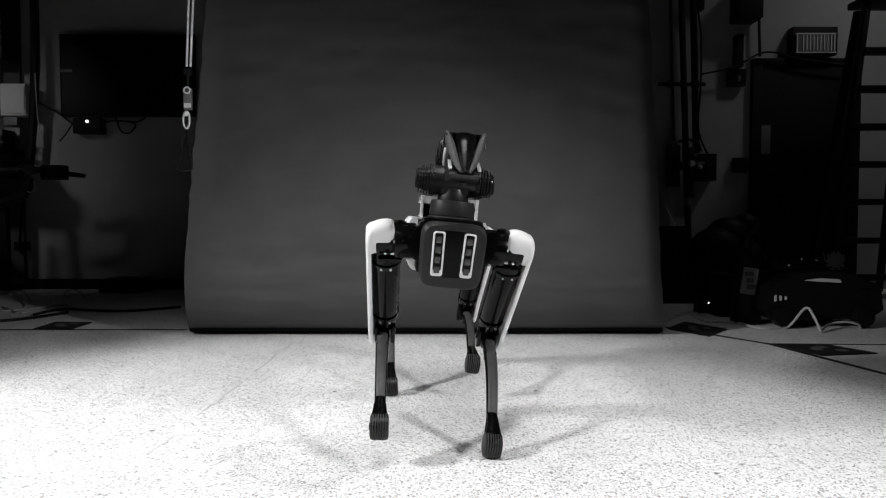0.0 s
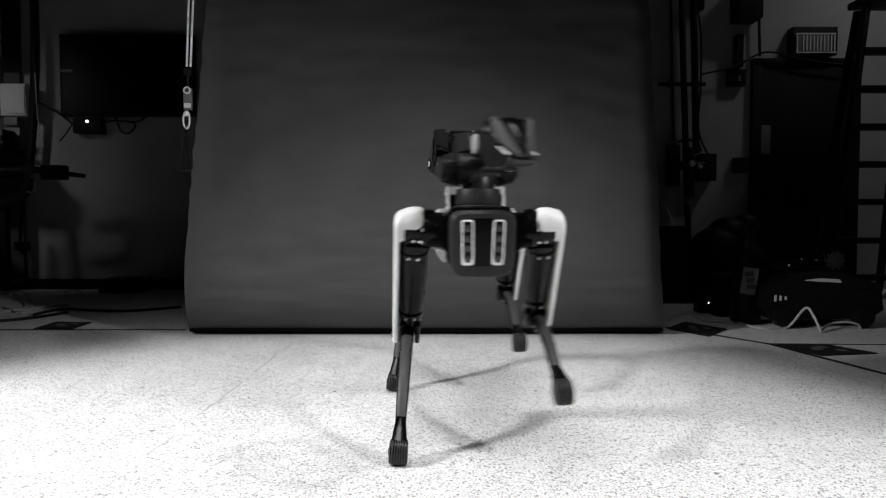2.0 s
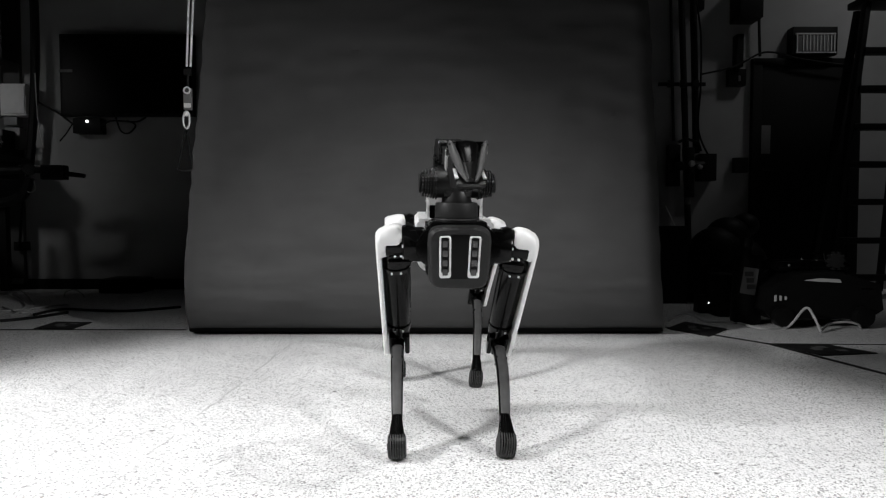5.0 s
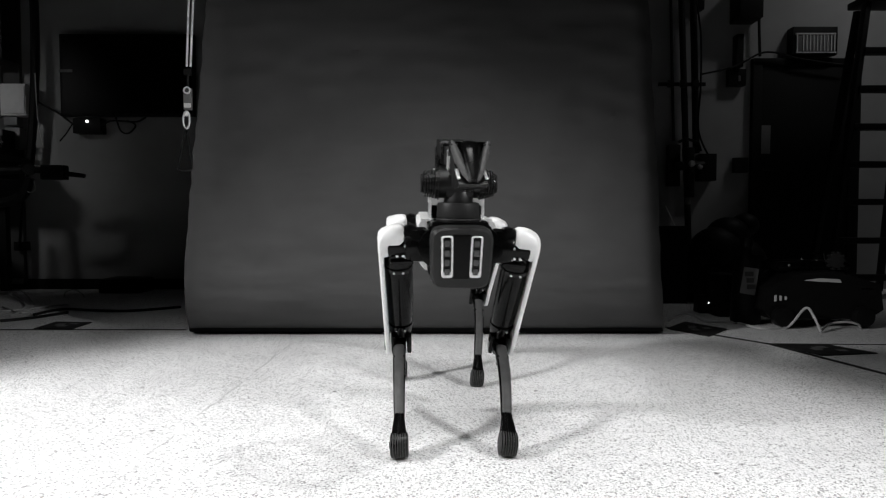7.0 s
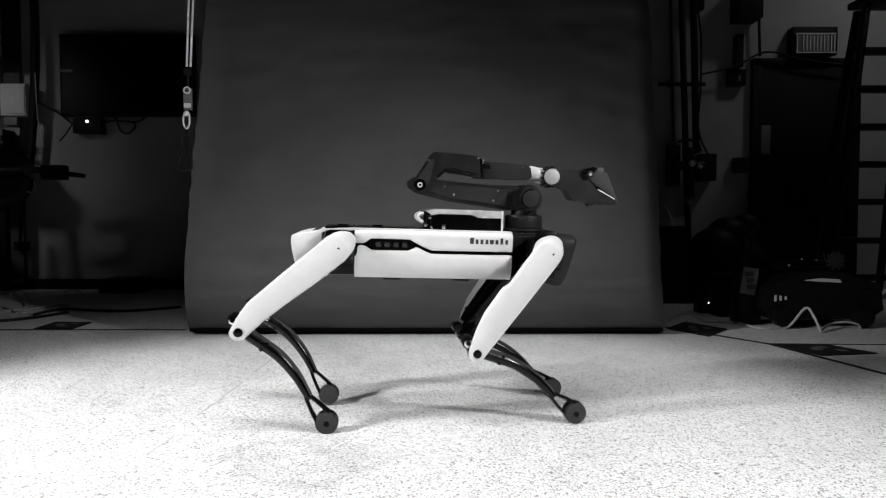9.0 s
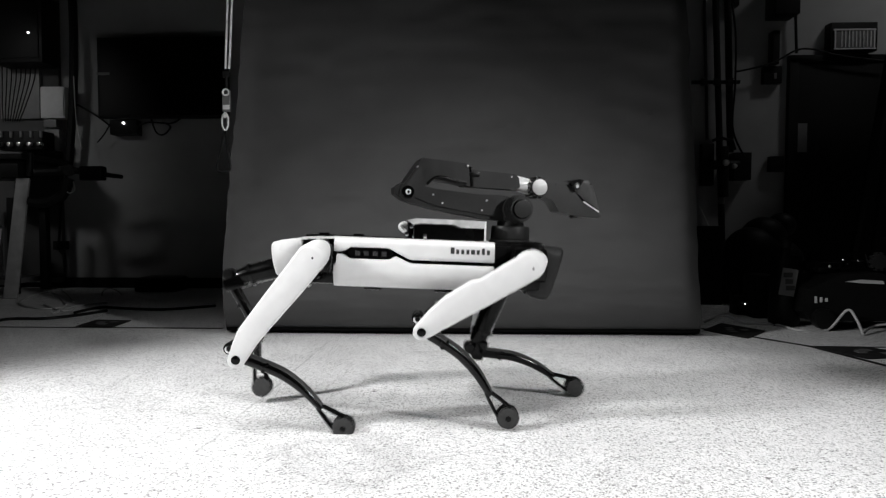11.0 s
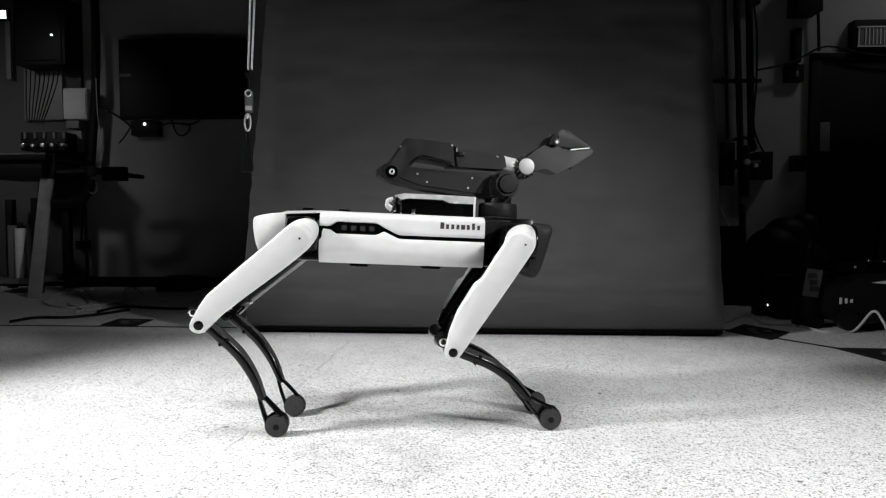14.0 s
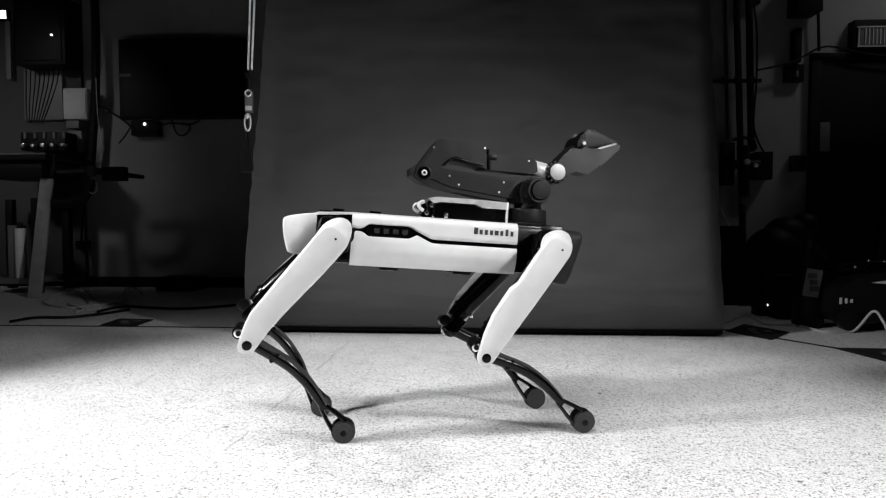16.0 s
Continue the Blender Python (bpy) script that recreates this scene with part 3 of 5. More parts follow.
def robot_arm(robot):
    S = SHOULDER
    base = Shape().cyl((S.x, 0, 0.056), (S.x, 0, 0.072), 0.064, 0.060, 36, 0.004)
    base.cyl((S.x, 0, 0.072), (S.x, 0, 0.112), 0.058, 0.056, 36, 0.005)
    part("arm_base", base, DARK, robot, "matt dark grey round arm base")
    # turret, turns about the upright axis through the shoulder
    t = Shape().cyl((0, 0, -0.052), (0, 0, -0.02), 0.040, 0.038, 32, 0.003)
    t.box((0, 0, -0.012), (0.070, 0.075, 0.05), 0.012)
    t.cyl((0, -0.065, 0), (0, 0.065, 0), 0.038, None, 28, 0.003)
    turret = part("turret", t, ARM, robot, "black shoulder turret with ribbed motors")
    for s in (1, -1):
        part("motor", Shape().cyl((0, s * 0.050, 0), (0, s * 0.096, 0), 0.034, 0.028, 32, 0.003), BLACK, turret)
        for j in range(6):
            y, r = 0.054 + 0.0070 * j, 0.0430 - 0.0016 * j
            fin = []
            for k in range(48):
                q = r if k % 2 else r - 0.002
                fin.append((q * math.cos(2 * math.pi * k / 48), q * math.sin(2 * math.pi * k / 48)))
            part("cooling_fin", Shape().prism(fin, s * y, s * (y + 0.0032)), ARM, turret)
        part("motor_cap", Shape().cyl((0, s * 0.097, 0), (0, s * 0.101, 0), 0.025, None, 28, 0.001), DARK, turret)
    # upper arm along +x
    prof = [(-0.03, -0.034), (-0.034, 0.026), (0.05, 0.034), (0.12, 0.026), (0.25, 0.022), (0.30, 0.024), (0.345, 0.022), (0.362, 0.006), (0.358, -0.012), (0.33, -0.026), (0.24, -0.038), (0.06, -0.042)]
    upper = part("upper_arm", Shape().prism([(x, -z) for x, z in prof], -0.030, 0.030, 0.006), ARM, robot, "charcoal upper arm link")
    for s in (1, -1):
        part("side_plate", Shape().prism([(0.06, 0.03), (0.24, 0.026), (0.30, 0.012), (0.24, -0.012), (0.06, -0.02)], s * 0.029, s * 0.034, 0.002), DARK, upper)
        part("elbow_bolt", Shape().cyl((UPPER, s * 0.03, 0), (UPPER, s * 0.043, 0), 0.008, None, 20, 0.002), SILVERP, upper, "bright elbow bolt")
        part("bolt_socket", Shape().cyl((UPPER, s * 0.042, 0), (UPPER, s * 0.0445, 0), 0.0042, None, 6), BLACK, upper)
        part("bolt_ring", Shape().cyl((UPPER, s * 0.03, 0), (UPPER, s * 0.0405, 0), 0.018, None, 24, 0.002), BLACK, upper)
        for x, z in ((0.10, 0.018), (0.22, 0.016), (0.09, -0.012), (0.25, -0.004)):
            part("screw", Shape().cyl((x, s * 0.033, z), (x, s * 0.036, z), 0.003, None, 8), SILVER, upper)
    # forearm along +x, motor housing above the elbow
    house = [(-0.024, -0.010), (-0.019, 0.014), (0.038, 0.086), (0.047, 0.094), (0.11, 0.086), (0.176, 0.075), (0.182, 0.066), (0.182, 0.010), (0.135, 0.022), (0.078, 0.033), (0.049, 0.015), (0.012, -0.022), (-0.008, -0.025)]
    fore = Shape().prism(house, -0.036, 0.036, 0.007)
    fore.prism([(0.165, 0.062), (0.322, 0.041), (0.336, 0.030), (0.338, 0.002), (0.326, -0.005), (0.165, 0.010)], -0.029, 0.029, 0.009)
    forearm = part("forearm", fore, ARM, robot, "charcoal forearm with motor housing")
    part("collar", Shape().box((0.190, 0, 0.037), (0.012, 0.064, 0.060), 0.008), BLACK, forearm)
    for s in (1, -1):
        part("elbow_plate", Shape().prism([(-0.018, -0.010), (-0.012, 0.012), (0.036, 0.074), (0.048, 0.07), (0.03, 0.01), (0.01, -0.018)], s * 0.035, s * 0.040, 0.002), DARK, forearm)
        part("label_plate", Shape().box((0.196, s * 0.0305, 0.043), (0.036, 0.005, 0.015), 0.002), BLACK, forearm)
        for x, z in ((0.312, 0.033), (0.178, 0.068), (0.03, 0.070), (0.02, 0.004)):
            part("screw", Shape().cyl((x, s * (0.028 if x > 0.3 else 0.035), z), (x, s * (0.031 if x > 0.3 else 0.0385), z), 0.003, None, 8), SILVER, forearm)
        part("cable_guide", Shape().tube(smooth_path([(0.055, s * 0.037, 0.020), (0.085, s * 0.041, 0.040), (0.13, s * 0.039, 0.030), (0.172, s * 0.037, 0.020)], 5), 0.004), BLACK, forearm)
    part("wrist_sleeve", Shape().cyl((0.334, 0, 0.015), (0.380, 0, 0.003), 0.0235, None, 28, 0.002), SILVERP, forearm, "pale silver wrist sleeve")
    gear = Shape().cyl((FORE, -0.034, 0), (FORE, 0.034, 0), 0.027, None, 28, 0.002)
    for k in range(14):
        gear.box((0.030, 0, 0), (0.006, 0.064, 0.006), 0.001, Matrix.Translation((FORE, 0, 0)) @ pose(0, 0, 0, 0, k * 360 / 14, 0))
    part("wrist_gear", gear, ARM, forearm, "black toothed wrist ring")
    for s in (1, -1):
        part("wrist_disc", Shape().cyl((FORE, s * 0.033, 0), (FORE, s * 0.038, 0), 0.0235, None, 28, 0.001), DISC, forearm, "pale wrist disc")
    # hand along +x: palm, moving jaw and two fins
    palm = Shape().prism([(0.0, -0.02), (0.002, 0.02), (0.034, 0.036), (0.090, 0.052), (0.108, 0.038), (0.124, 0.022), (0.150, 0.008), (0.206, -0.001), (0.217, -0.007), (0.211, -0.016), (0.15, -0.034), (0.084, -0.044), (0.055, -0.021)], -0.033, 0.033, 0.007)
    hand = part("gripper", palm, ARM, robot, "charcoal gripper with grey jaw")
    tongue = Shape()
    rings = []
    for x, z, w, h in ((0.095, 0.050, 0.030, 0.012), (0.115, 0.060, 0.028, 0.014), (0.138, 0.062, 0.024, 0.013), (0.165, 0.045, 0.020, 0.012), (0.195, 0.020, 0.015, 0.010), (HAND - 0.004, 0.002, 0.008, 0.004)):
        rings.append([(x + 0.5 * h * math.sin(a), w * math.cos(a), z + h * math.sin(a)) for a in (2 * math.pi * k / 18 for k in range(18))])
    part("jaw", tongue.loft(rings), BLACK, hand, "glossy black rubber jaw")
    part("jaw_back", Shape().prism([(0.082, 0.044), (0.088, 0.056), (0.106, 0.069), (0.120, 0.070), (0.116, 0.052), (0.100, 0.040)], -0.046, 0.046, 0.004), BLACK, hand, "black back of the jaw")
    for s in (1, -1):
        rings = []
        for x, z, y, h, w in ((0.096, 0.044, 0.034, 0.006, 0.004), (0.112, 0.050, 0.037, 0.018, 0.006), (0.134, 0.050, 0.036, 0.027, 0.008), (0.156, 0.042, 0.031, 0.025, 0.009), (0.178, 0.028, 0.025, 0.018, 0.009), (0.202, 0.013, 0.018, 0.010, 0.007), (HAND, 0.001, 0.010, 0.003, 0.003)):
            rings.append([(x, s * (y + w * math.cos(a) + 0.22 * h * math.sin(a)), z + h * math.sin(a)) for a in (2 * math.pi * k / 14 for k in range(14))])
        part("jaw_fin", Shape().loft(rings), JAW, hand, "grey curved jaw fin")
        part("jaw_bolt", Shape().cyl((0.1055, s * 0.030, 0.0445), (0.1055, s * 0.048, 0.0445), 0.011, None, 20, 0.002), ARM, hand)
        part("bolt_centre", Shape().cyl((0.1055, s * 0.046, 0.0445), (0.1055, s * 0.0495, 0.0445), 0.0048, None, 12), DISC, hand)
        for x, z in ((0.118, 0.030), (0.145, 0.068), (0.132, 0.020), (0.045, 0.028)):
            part("screw", Shape().cyl((x, s * 0.030, z), (x, s * (0.035 if z < 0.05 else 0.046), z), 0.0022, None, 8), LENS, hand)
        part("seam", Shape().prism([(0.146, 0.0115), (0.150, 0.0135), (0.207, 0.0040), (0.206, 0.0012)], s * 0.028, s * 0.0352), SILVERP, hand, "thin bright seam along the jaw")
    part("palm_camera", Shape().cyl((0.145, 0, -0.030), (0.150, 0, -0.040), 0.012, None, 16, 0.002), LENS, hand)
    return turret, upper, forearm, hand


robot = thing("robot_dog", "white and black four-legged robot with a folded arm", "robot")
robot_body(robot)
robot_payload(robot)
legs = [(robot_hip(robot, sy), robot_thigh(robot, sy, sx > 0), robot_shin(robot, sy)) for _, sx, sy in LEGS]
arm = robot_arm(robot)

# ---------- west end of the hall: screen, wiring board, bench ----------
def plain(name, label, category, centre, size, material, bevel=0.004, group="", turn=0):
    b = Shape().box((0, 0, 0), size, bevel)
    return thing(name, label, category, group, at=Matrix.Translation(centre) @ pose(0, 0, 0, 0, 0, turn), shape=b, material=material)


def cable(name, label, pts, radius, material, n=8, group="cables"):
    return thing(name, label, "cable", group, shape=Shape().tube(smooth_path(pts, n), radius, 8), material=material)


def wall_screen():
    tv = thing("wall_screen", "large dark screen mounted on the grey wall", "screen")
    part("housing", Shape().box((-2.631, 5.4900, 1.800), (1.114, 0.06, 0.679), 0.006), BOXB, tv)
    part("panel", Shape().box((-2.628, 5.4570, 1.799), (1.076, 0.004, 0.641)), SCREEN, tv)
    part("mount", Shape().box((-2.680, 5.5610, 1.805), (0.278, 0.082, 0.329), 0.004), STEEL, tv)
    part("badge", Shape().box((-3.134, 5.4525, 1.834), (0.112, 0.003, 0.023)), BOXG, tv)
    box = thing("cable_box", "small black cable box with a lit indicator under the screen", "junction box")
    part("case", Shape().box((-2.997, 5.5500, 1.390), (0.235, 0.1, 0.127), 0.006), BOXB, box)
    part("indicator", Shape().ball((-2.986, 5.490, 1.423), 0.012), LED, box, "glowing white indicator")
    cable("hanging_cable", "black cable looping under the screen", [(-2.749, 5.500, 1.458), (-2.708, 5.500, 1.345), (-2.642, 5.500, 1.326), (-2.584, 5.500, 1.392), (-2.654, 5.500, 1.430)], 0.007, CABLE)
    cable("hanging_cable", "black cable looping under the screen", [(-2.869, 5.500, 1.392), (-2.773, 5.500, 1.430), (-2.583, 5.500, 1.420), (-2.497, 5.500, 1.458)], 0.007, CABLE)
    cable("hanging_cable", "black cable looping under the screen", [(-3.116, 5.500, 1.401), (-3.165, 5.500, 1.326), (-3.223, 5.500, 1.260)], 0.006, CABLE)
    cable("hanging_cable", "black cable running down from the conduit", [(-3.405, 5.500, 1.590), (-3.316, 5.500, 1.543), (-3.199, 5.500, 1.472), (-3.097, 5.500, 1.392)], 0.009, CABLE)


def wiring_board():
    plain("equipment_board", "dark plywood board fixed to the wall", "board", (-4.038, 5.5800, 1.397), (0.898, 0.04, 2.670), WALLD)
    b = thing("electrical_box", "black electrical enclosure on the wiring board", "electrical box")
    part("case", Shape().box((-3.778, 5.4200, 2.175), (0.447, 0.24, 0.556), 0.008), BOXB, b)
    part("cover", Shape().box((-3.771, 5.2960, 2.167), (0.376, 0.012, 0.475), 0.003), BOXB, b)
    part("indicator", Shape().ball((-3.660, 5.285, 2.135), 0.009), LED, b)
    part("hinge", Shape().cyl((-3.990, 5.290, 2.315), (-4.001, 5.290, 1.957), 0.008), STEEL, b)
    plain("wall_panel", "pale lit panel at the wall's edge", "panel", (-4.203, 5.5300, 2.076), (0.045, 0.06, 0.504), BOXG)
    # a bright white patch of unknown kind, given a glow of its own
    lamp = thing("glowing_panel", "small glowing white patch above the pale panel", "wall light")
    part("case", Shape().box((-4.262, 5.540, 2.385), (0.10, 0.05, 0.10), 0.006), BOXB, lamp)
    part("glow_face", Shape().box((-4.262, 5.512, 2.385), (0.08, 0.008, 0.07), 0.003), LED, lamp, "glowing white face")
    p = plain("terminal_panel", "grey terminal panel with wires", "panel", (-3.909, 5.5375, 1.692), (0.348, 0.035, 0.443), BOXG)
    for k in range(8):
        pts = [(p.location.x + (k - 3.5) * 0.042, 5.517, p.location.z + 0.23), (p.location.x + (k - 3.5) * 0.040 - 0.01, 5.517, p.location.z + 0.1),
               (p.location.x + (k - 3.5) * 0.03 - 0.05, 5.517, p.location.z - 0.1), (p.location.x + (k - 3.5) * 0.02 - 0.08, 5.517, p.location.z - 0.25)]
        cable("wire", "thin black wire on the terminal panel", pts, 0.004, CABLE, 6, "panel wires")
    m = thing("manifold", "black valve manifold with bright knobs", "valve manifold")
    part("block", Shape().box((-3.784, 5.4200, 1.260), (0.391, 0.2, 0.155), 0.006), BOXB, m)
    for k in range(5):
        c = Vector((-3.930, 5.310, 1.223)) + Vector((0.085 * k, 0, 0))
        part("knob", Shape().cyl(c, c + Vector((0, -0.04, 0)), 0.02, 0.017, 16, 0.003), SILVER, m)
        part("fitting", Shape().cyl(c + Vector((0, 0, 0.06)), c + Vector((0, 0, 0.11)), 0.012, None, 12), BOXG, m)
    c = thing("control_box", "pale plastic control box on the wiring board", "control box")
    part("case", Shape().box((-3.571, 5.4950, 1.595), (0.213, 0.11, 0.265), 0.008), BOXW, c)
    part("cover", Shape().box((-3.565, 5.4360, 1.593), (0.186, 0.012, 0.227), 0.003), BOXW, c)
    plain("outlet_box", "small grey outlet box", "outlet", (-3.611, 5.5050, 1.421), (0.111, 0.09, 0.070), BOXG, group="outlets")
    plain("outlet_box", "small grey outlet box", "outlet", (-3.609, 5.5150, 1.281), (0.128, 0.07, 0.179), BOXG, group="outlets")
    for k, r in enumerate((0.034, 0.02, 0.012)):
        cable("conduit", "black conduit running down the wall", [((-3.395, 5.500, 2.708)[0] + (k - 1) * 0.045, 5.5, 3.2), (-3.411, 5.500, 2.431), (-3.404, 5.480, 1.866), (-3.435, 5.480, 1.398), (-3.474, 5.480, 1.021)], r, CABLE, 8, "conduits")
    cable("conduit", "thin black conduit down to the socket", [(-3.486, 5.500, 1.047), (-3.551, 5.500, 0.738), (-3.578, 5.500, 0.451), (-3.590, 5.500, 0.356)], 0.011, CABLE, 8, "conduits")
    plain("wall_socket", "small dark socket at the end of the conduit", "socket", (-3.590, 5.5400, 0.375), (0.094, 0.08, 0.077), BOXB)
    cable("thin_cable", "thin pale cable on the board", [(-3.387, 5.450, 1.813), (-3.377, 5.450, 1.487), (-3.353, 5.450, 1.300), (-3.328, 5.450, 1.197)], 0.004, CABLEW)


def bench():
    b = thing("workbench", "black workbench with a worn pale edge", "workbench")
    part("top", Shape().box((-3.722, 5.1500, 1.081), (0.561, 0.6, 0.046), 0.005), BOXB, b)
    part("apron", Shape().box((-3.776, 5.1500, 0.992), (0.539, 0.5, 0.135), 0.004), BOXB, b)
    part("edge", Shape().box((-3.676, 4.8500, 1.105), (0.468, 0.02, 0.012)), BOXG, b)
    foot = Vector((-3.614, 4.950, 0.550))
    part("leg", Shape().box((foot.x, 4.98, 0.39), (0.06, 0.06, 0.76), 0.004), BOXB, b)
    part("leg", Shape().box((foot.x, 5.36, 0.39), (0.06, 0.06, 0.76), 0.004), BOXB, b)
    part("leg", Shape().box((foot.x - 0.5, 4.98, 0.39), (0.06, 0.06, 0.76), 0.004), BOXB, b)
    part("leg", Shape().box((foot.x - 0.5, 5.36, 0.39), (0.06, 0.06, 0.76), 0.004), BOXB, b)
    part("shelf", Shape().box((-3.882, 5.1750, 0.106), (0.474, 0.45, 0.043), 0.004), BOXG, b)
    lo, hi = Vector((-3.486, 4.750, 0.104)), Vector((-3.500, 4.950, 0.915))
    lo.z = 0.0
    pl = Shape().box((0, 0, (hi - lo).length / 2), (0.10, 0.022, (hi - lo).length), 0.003)
    thing("leaning_board", "pale board leaning on the workbench", "board", shape=pl, material=WOODM,
          at=Matrix.Translation(lo + Vector((0, 0, 0.002))) @ (hi - lo).to_track_quat("Z", "Y").to_matrix().to_4x4())
    plain("carton", "small pale carton on the bench shelf", "box", (-3.840, 5.0600, 0.339), (0.074, 0.12, 0.423), BOXG)
    bo = thing("bottle", "pale plastic bottle on the bench shelf", "bottle")
    q = Vector((-3.768, 5.000, 0.127))
    part("flask", Shape().cyl(q, q + Vector((0, 0, 0.4)), 0.04, None, 20, 0.008), BOXW, bo)
    part("cap", Shape().cyl(q + Vector((0, 0, 0.4)), q + Vector((0, 0, 0.45)), 0.018, None, 16, 0.003), BOXB, bo)
    plain("skirting_board", "pale strip at the foot of the wiring board", "trim", (-3.752, 5.5500, 0.073), (0.313, 0.02, 0.048), BOXG)
    a = thing("boom_arm", "black jointed boom arm reaching from the bench", "boom arm")
    part("beam", Shape().tube([(-3.370, 4.900, 0.962), (-3.072, 4.900, 0.975), (-2.691, 4.900, 0.924)], [0.03, 0.028, 0.016]), BOXB, a)
    part("joint", Shape().cyl((-3.081, 4.860, 0.972), (-3.144, 4.960, 0.980), 0.045, None, 20, 0.006), BOXB, a)
    part("joint", Shape().box((-2.917, 4.9000, 0.951), (0.174, 0.08, 0.109), 0.01), BOXB, a)
    part("hose", Shape().tube(smooth_path([(-3.095, 4.880, 0.910), (-3.149, 4.880, 0.783), (-3.278, 4.880, 0.729), (-3.405, 4.880, 0.741)], 8), 0.04), BOXB, a)
    part("post", Shape().cyl((-3.448, 4.950, 0.936), (-3.443, 4.950, 1.115), 0.025), BOXB, a)
    cable("thin_cable", "thin cable looping under the boom arm", [(-3.112, 4.860, 0.896), (-3.094, 4.860, 0.804), (-3.043, 4.860, 0.820), (-3.049, 4.860, 0.888)], 0.004, CABLEW)


def hook_strap():
    """A webbing sling with a snap hook and a cord loop, hung from the ceiling."""
    top = Vector((-1.156, 3.020, 1.622))
    ring = Vector((-1.172, 3.020, 1.294))
    s = thing("hanging_sling", "pale webbing sling with metal snap hook and cord loop", "lifting sling")
    for dx in (-0.010, 0.019):
        n = Shape()
        a, b = Vector((top.x + 0.126 + dx * 1.6, 3.02, 4.198)), Vector((ring.x + dx * 0.6, 3.02, ring.z))
        pts = [a, (a + b) / 2 + Vector((0, 0.004, 0)), b]
        n.loft([[(p.x - 0.0042, 3.018, p.z), (p.x + 0.0042, 3.018, p.z), (p.x + 0.0042, 3.022, p.z), (p.x - 0.0042, 3.022, p.z)] for p in pts])
        part("strap", n, WEB, s, "pale webbing strap")
    c = Vector((-1.175, 3.020, 1.269))
    part("buckle", Shape().box(c, (0.034, 0.018, 0.030), 0.005), STEEL, s)
    part("swivel", Shape().cyl(c + Vector((0, 0, -0.014)), c + Vector((0, 0, -0.064)), 0.007), STEEL, s)
    part("fob", Shape().box((-1.175, 3.020, 1.145), (0.038, 0.02, 0.100), 0.006), BOXG, s, "grey clip body")
    part("fob_ring", Shape().tube([Vector((-1.171, 2.998, 1.182)) + 0.014 * Vector((math.cos(k * 0.5236), 0, math.sin(k * 0.5236))) for k in range(13)], 0.0042), SILVERP, s)
    part("fob_label", Shape().box((-1.173, 3.008, 1.115), (0.030, 0.005, 0.020)), BOXW, s)
    part("snap_hook", Shape().tube(smooth_path([(-1.180, 3.013, 1.092), (-1.194, 3.013, 1.066), (-1.194, 3.013, 1.030), (-1.181, 3.013, 1.010), (-1.168, 3.013, 1.030), (-1.168, 3.013, 1.071), (-1.178, 3.013, 1.089)], 6), 0.0045), SILVERP, s, "bright metal snap hook")
    part("hook_ball", Shape().ball((-1.180, 3.006, 1.076), 0.012), SILVERP, s)
    part("cord_loop", Shape().tube(smooth_path([(-1.187, 3.020, 1.011), (-1.204, 3.020, 0.923), (-1.224, 3.020, 0.834), (-1.203, 3.020, 0.818), (-1.169, 3.020, 0.821), (-1.161, 3.020, 0.844), (-1.175, 3.020, 0.933), (-1.181, 3.020, 1.011)], 6), 0.005), CABLE, s, "black cord loop")


wall_screen()
wiring_board()
bench()
hook_strap()
plain("tool_bag", "small black bag on the floor against the wall", "bag", (-2.634, 5.4000, 0.056), (0.336, 0.3, 0.124), BOXB, 0.03)
for pts, r, m, lab in (
        ([(-3.410, 4.856, 0.000), (-3.441, 5.159, 0.000), (-2.825, 4.375, 0.000), (-2.865, 4.181, 0.000), (-3.257, 4.525, 0.000), (-3.590, 5.456, 0.000), (-2.862, 4.525, 0.000)], 0.006, CABLEW, "tangled pale cable on the floor"),
        ([(-2.978, 4.375, 0.000), (-2.652, 4.078, 0.000), (-2.691, 4.375, 0.000), (-2.607, 4.494, 0.000), (-2.714, 4.290, 0.000), (-2.658, 3.980, 0.000)], 0.006, CABLEW, "tangled pale cable on the floor"),
        ([(-2.519, 3.980, 0.000), (-2.494, 4.235, 0.000), (-2.280, 4.181, 0.000), (-2.012, 4.155, 0.000), (-1.762, 4.346, 0.000)], 0.009, CABLE, "black cable along the wall"),
        ([(-2.778, 3.552, 0.000), (-2.740, 3.712, 0.000), (-2.559, 3.733, 0.000), (-2.446, 3.864, 0.000), (-2.367, 4.078, 0.000)], 0.009, CABLE, "black cable along the wall")):
    up = [(x, y, z + r + 0.001) for x, y, z in pts]
    cable("floor_cable", lab, up, r, m, 10, "floor cables")
cable("floor_cable", "thin pale cable looping above the floor", [(-2.930, 5.000, -0.017), (-2.915, 5.000, 0.035), (-2.854, 5.000, 0.057), (-2.789, 5.000, 0.027), (-2.760, 5.000, -0.022)], 0.005, CABLEW, 8, "floor cables")


